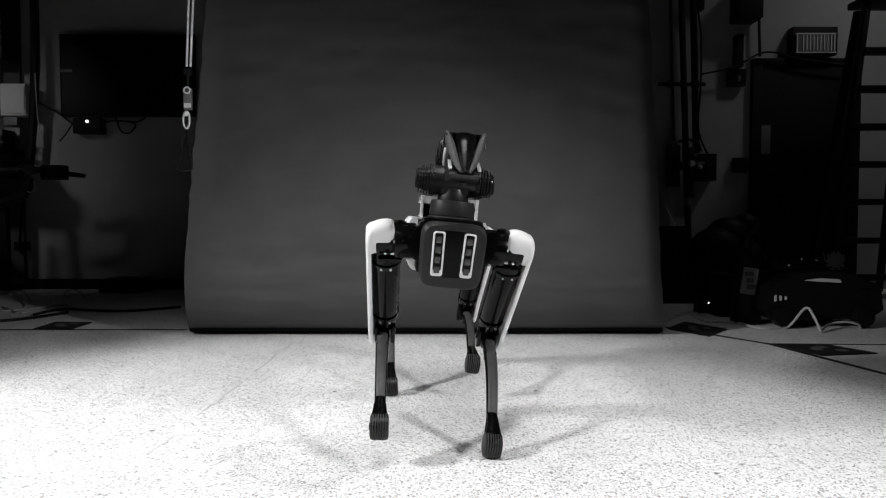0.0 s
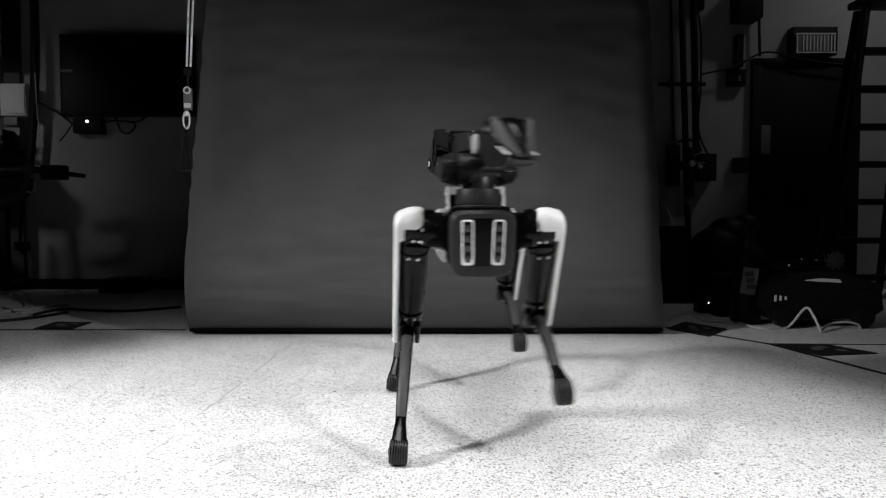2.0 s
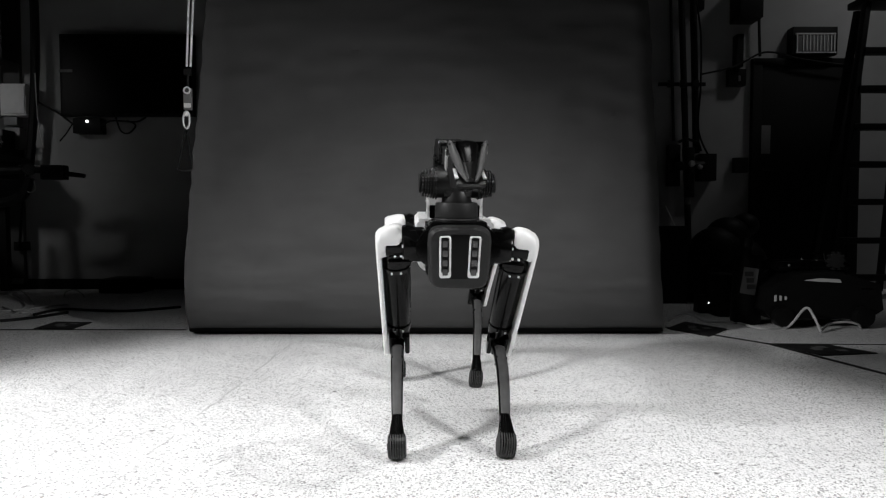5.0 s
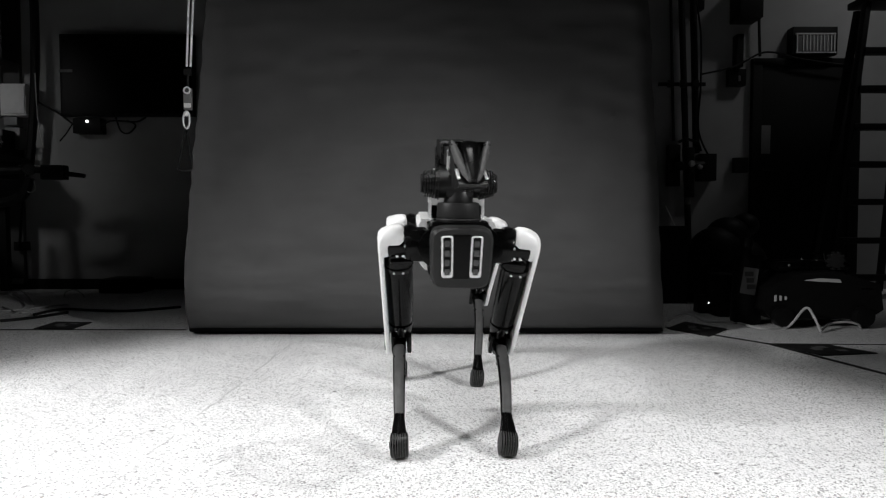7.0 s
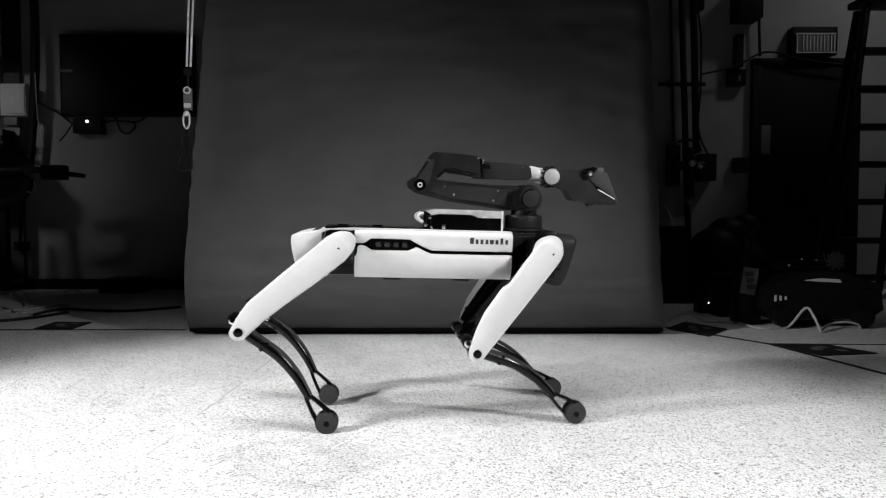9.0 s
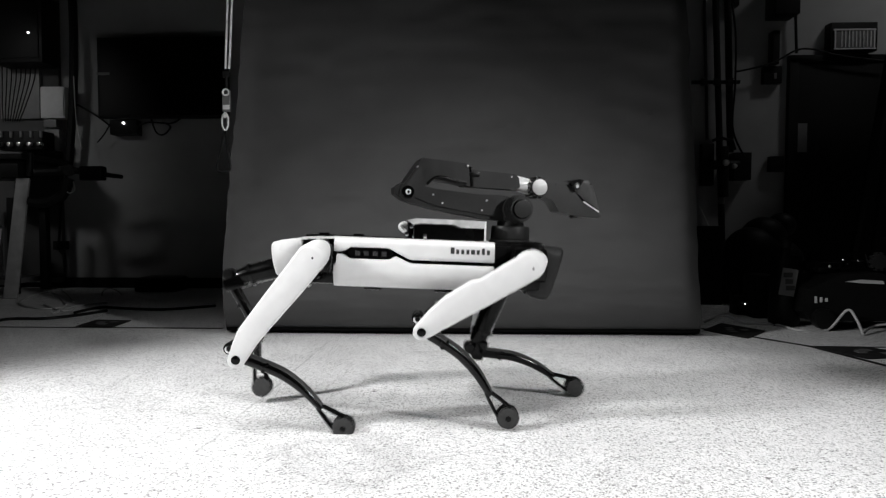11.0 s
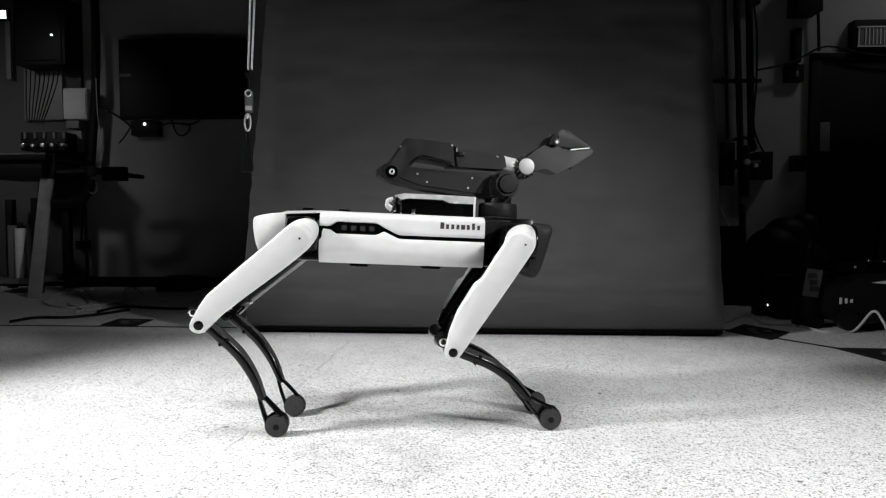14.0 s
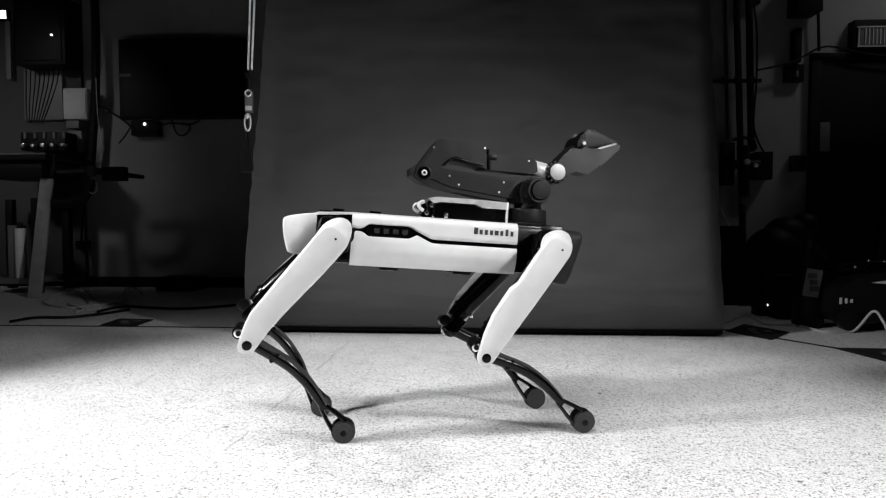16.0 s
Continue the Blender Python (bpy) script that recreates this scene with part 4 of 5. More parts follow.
# ---------- east end: pipes, door, sign, ladder, stored gear ----------
def pipes():
    g = "wall pipes"
    thing("wall_pipe", "thin grey pipe down the wall", "pipe", g, shape=Shape().tube([(1.888, 5.520, 2.994), (1.906, 5.520, 2.437), (1.947, 5.520, 1.262)], 0.012, 12), material=STEEL)
    thing("wall_pipe", "dark steel pipe down the wall", "pipe", g, shape=Shape().tube([(1.970, 5.500, 2.985), (1.988, 5.500, 2.431), (2.046, 5.500, 1.141), (2.098, 5.500, -0.048)], 0.026, 16), material=STEEL)
    thing("wall_pipe", "dark steel pipe down the wall", "pipe", g, shape=Shape().tube([(2.074, 5.500, 2.985), (2.087, 5.500, 2.431), (2.132, 5.500, 1.156)], 0.028, 16), material=STEEL)
    cable("hanging_cable", "black cable beside the pipe", [(2.076, 5.450, 2.506), (2.134, 5.450, 2.137), (2.141, 5.450, 1.720), (2.128, 5.450, 1.347), (2.226, 5.450, 1.113)], 0.008, CABLE)
    r = thing("pipe_rail", "steel clamp rail across the pipes", "pipe clamp")
    part("rail", Shape().box((1.992, 5.4750, 1.727), (0.391, 0.03, 0.028), 0.003), STEEL, r)
    for x in (1187, 1208, 1230):
        c = Vector((1.992, 5.455, 1.726))
        part("clamp", Shape().box((c.x + (x - 1208) * 0.00488, 5.45, c.z), (0.05, 0.02, 0.06), 0.004), STEEL, r)
    v = thing("valve_set", "pipe valve set with bright brass fittings", "valve")
    part("body", Shape().cyl((2.034, 5.420, 1.194), (2.050, 5.420, 0.782), 0.05, 0.04, 20, 0.006), STEEL, v)
    part("cross", Shape().cyl((1.933, 5.420, 1.040), (2.168, 5.420, 1.049), 0.035, None, 18, 0.005), STEEL, v)
    for x, y, rr in ((1224, 290, 0.028), (1238, 296, 0.022), (1222, 301, 0.02), (1205, 290, 0.02)):
        c = Vector((2.042, 5.360, 1.039)) + Vector(((x - 1224) * 0.00478, 0, (294 - y) * 0.00478))
        part("fitting", Shape().cyl(c, c + Vector((0, -0.03, 0)), rr, rr * 0.7, 16, 0.003), BRASS if rr > 0.021 else STEEL, v, "bright brass fitting" if rr > 0.021 else "")
    part("handle", Shape().tube([(1.942, 5.400, 1.238), (2.004, 5.380, 1.263), (2.110, 5.400, 1.238), (2.130, 5.400, 1.164)], 0.012), STEEL, v)
    part("gland", Shape().box((1.938, 5.5000, 1.053), (0.100, 0.08, 0.348), 0.01), STEEL, v)
    part("drain", Shape().cyl((2.035, 5.420, 0.839), (2.037, 5.420, 0.726), 0.022, None, 14), BOXG, v)
    plain("junction_box", "black junction box beside the valves", "junction box", (2.230, 5.5400, 1.040), (0.137, 0.12, 0.227), BOXB, group="wall boxes")
    a = thing("call_box", "black call box with a pale mark on the wall", "wall box", "wall boxes")
    part("case", Shape().box((2.485, 5.5700, 1.800), (0.146, 0.06, 0.142), 0.004), BOXB, a)
    part("mark", Shape().box((2.502, 5.5390, 1.790), (0.020, 0.006, 0.047), 0.001), BOXG, a)
    plain("switch_box", "small black switch box on the grey wall", "switch", (2.535, 5.5700, 1.062), (0.113, 0.06, 0.129), BOXB, group="wall boxes")
    plain("wall_horn", "narrow dark strobe unit on the wall", "strobe", (2.491, 5.5500, 2.016), (0.052, 0.1, 0.271), BOXB, group="wall boxes")
    plain("speaker_box", "black loudspeaker box high on the wall", "loudspeaker", (2.531, 5.5000, 2.395), (0.191, 0.2, 0.278), BOXB, group="wall boxes")
    plain("wall_clip", "small dark bracket high on the wall", "bracket", (2.160, 5.5450, 2.440), (0.045, 0.09, 0.167), BOXB)
    thing("conduit", "thin conduit above the door", "conduit", "conduits", shape=Shape().tube([(2.656, 5.540, 2.304), (2.672, 5.540, 1.975)], 0.012, 10), material=STEEL)
    cable("hanging_cable", "black cable slung along the wall above the door", [(2.159, 5.500, 1.815), (2.442, 5.500, 1.881), (2.652, 5.500, 1.988), (2.794, 5.500, 1.993), (3.008, 5.500, 1.941), (3.388, 5.500, 1.890)], 0.008, CABLE)


def door():
    d = thing("door_1", "dark closed steel door in a black frame", "door", kind="structure")
    part("leaf", Shape().box((3.089, 5.5850, 0.934), (0.831, 0.05, 1.940), 0.003), DOORM, d)
    part("jamb", Shape().box((2.664, 5.5775, 0.950), (0.078, 0.055, 1.979), 0.003), BOXB, d)
    part("jamb", Shape().box((3.496, 5.5775, 0.950), (0.091, 0.055, 1.979), 0.003), BOXB, d)
    part("head", Shape().box((3.056, 5.5765, 1.934), (0.865, 0.057, 0.057), 0.003), BOXB, d)
    part("push_plate", Shape().box((2.740, 5.5580, 1.280), (0.082, 0.012, 0.238), 0.002), BOXG, d, "dull grey push plate")
    part("handle", Shape().tube([(2.730, 5.550, 1.027), (2.705, 5.500, 1.023), (2.791, 5.500, 1.023)], 0.01), STEEL, d)
    e = thing("exit_sign", "pale framed sign with unreadable bars above the door", "sign")
    part("case", Shape().box((3.113, 5.5500, 2.095), (0.374, 0.1, 0.233), 0.006), BOXB, e)
    part("face", Shape().box((3.115, 5.4980, 2.075), (0.334, 0.008, 0.168), 0.001), BOXG, e)
    for k in range(9):
        c = Vector((3.009, 5.490, 2.074)) + Vector((0.029 * k, 0, 0))
        part("bar", Shape().box(c, (0.008, 0.004, 0.13)), SIGN, e)
    for z in (0.0, 1.0):
        c = Vector((3.110, 5.489, 2.148)) if z else Vector((3.114, 5.489, 1.995))
        part("trim", Shape().box(c, (0.34, 0.005, 0.01)), SIGN, e)
    for x in (0, 1):
        c = Vector((2.956, 5.489, 2.074)) if x else Vector((3.268, 5.489, 2.074))
        part("trim", Shape().box(c, (0.01, 0.005, 0.16)), SIGN, e)


def ladder():
    l = thing("step_ladder", "dark fibreglass step ladder beside the door", "ladder")
    tl, bl = Vector((3.149, 4.900, 2.212)), Vector((2.911, 4.900, -0.048))
    bl.z = 0.0
    mid = tl.x + 0.22

    def rail(a, b, w, name="rail"):
        d = b - a
        m = Matrix.Translation((a + b) / 2) @ d.to_track_quat("Z", "Y").to_matrix().to_4x4()
        part(name, Shape().box((0, 0, 0), (w, 0.04, d.length), 0.004, m), LADDER, l)

    tr, br = Vector((2 * mid - tl.x, tl.y, tl.z)), Vector((2 * mid - bl.x, bl.y, 0))
    rail(tl, bl, 0.06), rail(tr, br, 0.06)
    rail(Vector((tl.x + 0.03, 5.05, tl.z - 0.02)), Vector((bl.x + 0.16, 5.45, 0)), 0.05, "back_rail")
    rail(Vector((tr.x - 0.03, 5.05, tr.z - 0.02)), Vector((br.x - 0.16, 5.45, 0)), 0.05, "back_rail")
    part("top_cap", Shape().box((mid, 4.97, tl.z + 0.02), (0.50, 0.24, 0.05), 0.008), LADDER, l)
    for z in (1.85, 1.57, 1.29, 1.01, 0.73, 0.44, 0.16):
        u = 1 - z / tl.z
        a, b = tl.lerp(bl, u), tr.lerp(br, u)
        part("tread", Shape().box((a + b) / 2, (b.x - a.x - 0.02, 0.085, 0.045), 0.004), LADDER, l)
    part("spreader", Shape().tube([tl.lerp(bl, 0.35), Vector((tl.x + 0.05, 5.2, 1.35))], 0.01), STEEL, l)
    part("label", Shape().box((tl.lerp(bl, 0.26).x + 0.29, 4.875, 1.75), (0.05, 0.004, 0.2)), BOXG, l)


def stored_gear():
    lump = Shape()
    for x, y, d, r, sc in ((1290, 420, 4.75, 0.16, (1, 0.8, 0.9)), (1265, 450, 4.7, 0.20, (1, 0.8, 1)), (1310, 470, 4.7, 0.18, (1, 0.8, 1.1)), (1240, 490, 4.75, 0.2, (1, 0.8, 1)), (1325, 400, 4.8, 0.1, (1, 1, 0.9))):
        c = Vector((2.080, 4.720, 0.346)) + Vector(((x - 1290) * 0.0042, d - 4.72, (450 - y) * 0.0042))
        lump.ball(c, r, sc)
    c = Vector((2.063, 4.720, 0.140))
    lump.box((c.x, 4.75, 0.18), (0.42, 0.4, 0.36), 0.05)
    thing("covered_gear", "black bags and covered gear heaped by the wall", "bags", shape=lump, material=BOXB)
    plain("black_case", "black equipment case standing under the pipes", "case", (1.644, 4.7500, 0.239), (0.186, 0.3, 0.627), BOXB, 0.01)
    j = thing("canister", "grey canister with a pale printed label", "canister")
    b = Vector((1.735, 3.712, 0.000))
    part("tank", Shape().loft([[(b.x + r * math.cos(a), b.y + r * math.sin(a), z) for a in (2 * math.pi * k / 24 for k in range(24))]
                               for z, r in ((0.0, 0.075), (0.02, 0.082), (0.3, 0.072), (0.36, 0.06), (0.40, 0.03), (0.44, 0.028))]), BOXB, j)
    part("cap", Shape().cyl((b.x, b.y, 0.44), (b.x, b.y, 0.49), 0.034, None, 20, 0.004), BOXB, j)
    part("label", Shape().box((0, 0, 0), (0.085, 0.006, 0.15), 0.002, Matrix.Translation((b.x - 0.02, b.y - 0.086, 0.25)) @ pose(0, 0, 0, 0, 9, 0)), BOXG, j, "pale label")
    for k in range(3):
        part("print", Shape().box((b.x - 0.018 + 0.007 * (k - 1), b.y - 0.091, 0.29 - 0.036 * k), (0.048 - 0.008 * (k % 2), 0.004, 0.026)), INK, j)
    plain("bin", "dark round-edged bin beside the canister", "bin", (1.752, 4.0500, 0.119), (0.143, 0.2, 0.284), BOXB, 0.02)
    e = thing("indicator_lamp", "tiny glowing indicator on a black power box", "indicator")
    part("case", Shape().box((1.687, 4.1600, 0.044), (0.110, 0.12, 0.137), 0.006), BOXB, e)
    part("glow", Shape().ball((1.683, 4.090, 0.070), 0.006), LED, e)
    # low black machine with wheels; its pale top strips are painted highlights
    m = thing("floor_machine", "low black wheeled machine with painted top highlights", "machine")
    hull = [(-0.30, 0.10), (-0.27, 0.22), (-0.10, 0.30), (0.10, 0.31), (0.34, 0.24), (0.36, 0.10), (0.28, 0.05), (-0.25, 0.05)]
    c = Vector((2.048, 3.514, 0.000))
    at = Matrix.Translation((c.x, c.y + 0.18, 0))
    part("hull", Shape().prism(hull, -0.16, 0.16, 0.02, at), BOXB, m)
    part("deck", Shape().box((0.03, 0.04, 0.33), (0.40, 0.2, 0.06), 0.02, at), BLACK, m)
    part("top_highlight", Shape().prism([(-0.08, 0.262), (0.0, 0.274), (0.11, 0.268), (0.12, 0.25), (0.0, 0.255)], -0.172, -0.155, 0.003, at), SILVERP, m, "pale strip painted as a highlight")
    part("top_highlight", Shape().box((0.27, -0.15, 0.215), (0.07, 0.02, 0.012), 0.003, at), SILVERP, m)
    for k in range(3):
        part("mark", Shape().box((-0.235 + 0.028 * k, -0.166, 0.165), (0.012, 0.006, 0.035 - 0.008 * k), 0.001, at), BOXW, m)
    gear = Shape().cyl((0.13, -0.11, 0.365), (0.13, -0.08, 0.365), 0.04, None, 20, 0.003, at)
    for k in range(10):
        gear.box((0.045, -0.095, 0), (0.014, 0.025, 0.012), 0, at @ Matrix.Translation((0.13, 0, 0.365)) @ pose(0, 0, 0, 0, k * 36, 0))
    part("sprocket", gear, DARK, m, "grey toothed sprocket")
    for x in (-0.2, 0.24):
        for y in (-0.17, 0.17):
            part("wheel", Shape().cyl((x, y - 0.03, 0.065), (x, y + 0.03, 0.065), 0.055, None, 24, 0.012, at), BOXB, m)
    for x, z in ((-0.13, 0.34), (-0.06, 0.375), (0.02, 0.37)):
        part("stud", Shape().ball((x, -0.1, z), 0.008, (1, 1, 1), at), SILVER, m)
    part("frame", Shape().tube([(-0.05, -0.06, 0.33), (-0.03, -0.06, 0.40), (0.08, -0.06, 0.41), (0.10, -0.06, 0.34)], 0.008, 8, at), BLACK, m)


pipes()
door()
ladder()
stored_gear()
cable("floor_cable", "long pale cable snaking over the floor", [(1.305, 3.750, -0.006)[:2] + (0.008,), (1.419, 3.750, 0.047), (1.516, 3.720, -0.001)[:2] + (0.008,), (1.666, 3.691, 0.000)[:2] + (0.008,), (1.707, 3.477, 0.000)[:2] + (0.008,), (1.862, 3.500, 0.009), (1.932, 3.450, 0.120), (1.950, 3.400, 0.085), (1.971, 3.371, 0.000)[:2] + (0.008,)], 0.007, CABLEW, 10, "floor cables")
cable("floor_cable", "pale cable loop standing off the floor", [(1.971, 3.371, 0.000)[:2] + (0.008,), (2.082, 3.480, 0.030), (2.164, 3.480, 0.042), (2.234, 3.480, 0.030), (2.266, 3.500, -0.001)], 0.006, CABLEW, 8, "floor cables")
cable("thin_cable", "thin grey cord hanging by the case", [(1.813, 5.300, 0.709), (1.834, 5.200, 0.594), (1.881, 5.000, 0.333), (1.871, 4.900, 0.209)], 0.004, CABLEW)


def floor_tape():
    """Strips of black tape and square floor markers."""
    def strip(a, b, w, lab, name="floor_tape"):
        a, b = Vector(a), Vector(b)
        d = (b - a).normalized()
        s = Vector((-d.y, d.x, 0)) * w / 2
        n = Shape()
        n.loft([[a + s, a - s, a - s + Vector((0, 0, 0.0008)), a + s + Vector((0, 0, 0.0008))], [b + s, b - s, b - s + Vector((0, 0, 0.0008)), b + s + Vector((0, 0, 0.0008))]])
        for v in n.bm.verts:
            v.co.z += 0.0005
        return thing(name, lab, "floor tape", "floor tape", shape=n, material=TAPE)

    strip((-2.811, 3.477, 0.000), (-1.381, 3.477, 0.000), 0.03, "black tape line on the pale floor")
    strip((1.225, 3.571, 0.000), (1.550, 3.072, 0.000), 0.03, "black tape line on the pale floor")
    strip((1.550, 3.072, 0.000), (1.717, 2.339, 0.000), 0.03, "black tape line on the pale floor")
    strip((1.563, 3.072, 0.000), (2.282, 3.044, 0.000), 0.02, "black tape line on the pale floor")
    for a, b, c, d in ((((1.211, 3.496, 0.000)), (1.342, 3.254, 0.000), (1.530, 3.477, 0.000), (1.397, 3.733, 0.000)), ((1.550, 3.030, 0.000), (1.639, 2.786, 0.000), (1.910, 2.834, 0.000), (1.802, 3.044, 0.000)), ((-2.214, 3.496, 0.000), (-1.996, 3.477, 0.000), (-2.016, 3.712, 0.000), (-2.233, 3.733, 0.000))):
        n = Shape()
        b0 = bmesh.new()
        q = [Vector(p) for p in (a, b, c, d)]
        lo = [b0.verts.new((p.x, p.y, 0.002)) for p in q]
        hi = [b0.verts.new((p.x, p.y, 0.006)) for p in q]
        b0.faces.new(lo[::-1]), b0.faces.new(hi)
        for i in range(4):
            b0.faces.new((lo[i], lo[(i + 1) % 4], hi[(i + 1) % 4], hi[i]))
        n.take(b0)
        mk = thing("floor_marker", "flat black square marker lying on the floor", "floor marker", "floor markers", shape=n, material=TAPE)
        ctr = (q[0] + q[1] + q[2] + q[3]) / 4
        for u, v in ((0.35, 0.35), (-0.3, 0.2), (0.1, -0.35), (-0.15, -0.1)):
            p = ctr + (q[1] - q[0]) * u * 0.5 + (q[3] - q[0]) * v * 0.5
            part("marker_square", Shape().box((p.x, p.y, 0.0072), (0.04, 0.04, 0.0016)), BOXG, mk)


floor_tape()


# ---------- what moves ----------
TRACK = []


def step(t, body, fl, fr, hl, hr, reach):
    """One stance: body place and turn, three joints a leg, the arm's turn and three pitches."""
    TRACK.append((t, np.array(body + fl + fr + hl + hr + reach, dtype=float)))


def stance(t):
    """The joints at a time, on a smooth curve through the stances."""
    times = [k[0] for k in TRACK]
    i = max(0, min(len(TRACK) - 2, int(np.searchsorted(times, t + 1e-6)) - 1))
    (t0, a), (t1, b) = TRACK[i], TRACK[i + 1]
    h = t1 - t0

    def slope(k):
        if k == 0 or k == len(TRACK) - 1:
            return a * 0
        (ta, va), (tb, vb), (tc, vc) = TRACK[k - 1], TRACK[k], TRACK[k + 1]
        u, v = (vb - va) / (tb - ta), (vc - vb) / (tc - tb)
        same = (u * v) > 0
        return np.where(same, 2 * u * v / np.where(same, u + v, 1), 0) * 0.8 + 0.2 * (u * (tc - tb) + v * (tb - ta)) / (tc - ta)

    s = min(1, max(0, (t - t0) / h))
    m0, m1 = slope(i) * h, slope(i + 1) * h
    return (2 * s ** 3 - 3 * s * s + 1) * a + (s ** 3 - 2 * s * s + s) * m0 + (3 * s * s - 2 * s ** 3) * b + (s ** 3 - s * s) * m1


def motions():
    step(0, (-0.004, 1.915, 0.525, -5.1, 0.6, -85.6), (-2.8, 37.3, -89.6), (3.6, 35.7, -97.6), (-2.5, 32.7, -104.1), (6.8, 35.9, -84.3), (-1.0, 173.1, 2.3, -13.0))
    step(0.3, (-0.002, 1.890, 0.503, -0.2, -1.7, -87.9), (-7.2, 42.1, -94.1), (1.7, 38.2, -89.5), (-9.3, 42.6, -100.3), (0.7, 38.5, -92.9), (-0.9, 167.1, 9.1, 5.8))
    step(0.5, (0.070, 1.875, 0.475, 1.5, -1.2, -88.3), (33.7, 32.1, -83.6), (-8.0, 37.5, -92.8), (32.1, 45.3, -92.9), (-4.1, 48.0, -100.1), (5.5, 173.1, 2.3, -13.0))
    step(0.8, (0.355, 2.017, 0.545, 5.9, -4.1, -86.0), (3.6, 15.4, -54.7), (-34.7, 16.7, -71.5), (6.1, 39.4, -74.9), (-35.4, 17.8, -80.8), (29.4, 177.5, 10.4, -22.0))
    step(1, (0.479, 1.950, 0.544, 0.3, -3.2, -90.5), (-0.4, 30.3, -75.1), (-0.0, 40.7, -104.2), (-5.8, 47.1, -87.9), (-6.6, 63.3, -110.8), (54.1, 175.0, 5.8, -19.7))
    step(1.2, (0.531, 1.964, 0.479, 0.5, -2.8, -89.1), (-7.1, 35.4, -92.7), (1.4, 32.9, -91.7), (-9.7, 57.5, -100.5), (-1.4, 53.6, -98.7), (69.7, 176.4, 7.4, -17.2))
    step(1.5, (0.495, 1.961, 0.462, 4.0, 1.5, -89.6), (-6.4, 34.5, -99.2), (-36.0, 32.5, -94.7), (-11.7, 48.1, -100.3), (-39.1, 44.8, -93.2), (59.6, 173.1, 4.0, -19.2))
    step(1.7, (0.357, 2.044, 0.457, -3.6, 1.2, -88.7), (17.3, 22.1, -86.1), (-28.3, 13.5, -54.9), (13.5, 29.4, -92.1), (-29.8, 16.1, -54.9), (65.4, 173.7, 5.5, -16.7))
    step(2, (0.082, 1.896, 0.553, 0.3, 0.3, -88.3), (3.3, 39.8, -108.8), (-3.9, 29.9, -76.0), (0.9, 41.3, -110.9), (-8.4, 38.4, -73.2), (14.7, 173.1, 2.3, -13.0))
    step(2.3, (0.009, 1.901, 0.507, 0.6, 3.3, -87.3), (-7.4, 30.7, -93.9), (2.6, 34.3, -95.5), (-5.9, 42.9, -88.3), (-0.4, 51.7, -88.9), (2.1, 173.1, 2.3, -13.0))
    step(2.5, (-0.023, 1.912, 0.494, 1.3, 1.3, -86.7), (-2.4, 32.3, -92.9), (-12.2, 44.0, -113.0), (-1.0, 46.1, -91.6), (-8.3, 52.9, -97.9), (2.5, 173.1, 2.3, -13.0))
    step(2.8, (-0.247, 1.980, 0.453, -3.2, -0.9, -90.8), (28.9, 27.2, -71.6), (-20.8, 23.2, -72.8), (29.1, 12.0, -76.0), (-22.9, 19.7, -77.2), (11.7, 173.1, 2.3, -13.0))
    step(3, (-0.430, 1.924, 0.526, -4.5, -2.2, -90.4), (23.1, 45.3, -100.4), (0.5, 30.5, -77.3), (26.9, 14.5, -97.4), (-2.8, 42.7, -83.4), (35.4, 174.1, 4.8, -17.3))
    step(3.2, (-0.513, 1.996, 0.484, 2.7, -3.4, -88.6), (-6.7, 29.9, -86.3), (-0.3, 33.3, -88.3), (-6.7, 46.6, -99.1), (-2.0, 52.8, -98.6), (62.2, 177.6, 9.2, -19.9))
    step(3.5, (-0.491, 1.970, 0.484, 5.1, 0.1, -88.0), (-11.2, 36.3, -102.9), (-4.4, 31.9, -93.5), (-8.1, 36.2, -105.7), (-4.4, 44.0, -96.8), (56.7, 174.1, 5.8, -17.6))
    step(3.7, (-0.402, 2.046, 0.440, 6.3, 0.0, -86.8), (29.1, 0.2, -40.9), (-18.2, 25.9, -91.0), (28.6, 16.9, -55.1), (-17.4, 41.3, -98.5), (66.4, 177.3, 9.9, -20.6))
    step(4, (-0.108, 1.971, 0.552, 15.1, -0.2, -84.4), (-10.6, 17.3, -65.6), (-42.2, 34.4, -86.6), (-7.4, 29.5, -69.2), (-39.2, 48.9, -92.0), (26.2, 174.0, 5.5, -16.2))
    step(4.2, (-0.024, 1.939, 0.539, -1.5, 0.1, -86.9), (-1.1, 30.3, -81.1), (4.4, 37.2, -95.3), (-0.7, 44.4, -85.0), (2.5, 53.9, -96.0), (3.2, 173.1, 2.3, -13.0))
    step(4.5, (-0.002, 1.914, 0.498, -1.0, 1.5, -88.1), (-3.5, 30.7, -92.6), (4.4, 30.5, -92.1), (-4.8, 42.9, -92.9), (-2.7, 49.3, -92.6), (2.1, 173.1, 2.3, -13.0))
    step(4.75, (-0.019, 1.936, 0.549, 1.5, 2.8, -87.8), (-1.6, 34.1, -104.1), (5.0, 25.6, -81.6), (-3.6, 37.1, -102.9), (2.8, 34.0, -80.4), (2.5, 173.1, 2.3, -13.0))
    step(5, (0.023, 1.975, 0.535, -0.4, 3.4, -87.2), (-5.9, 26.4, -86.6), (1.7, 25.5, -85.1), (-6.2, 35.1, -81.5), (0.8, 46.1, -80.9), (2.4, 173.1, 2.3, -13.0))
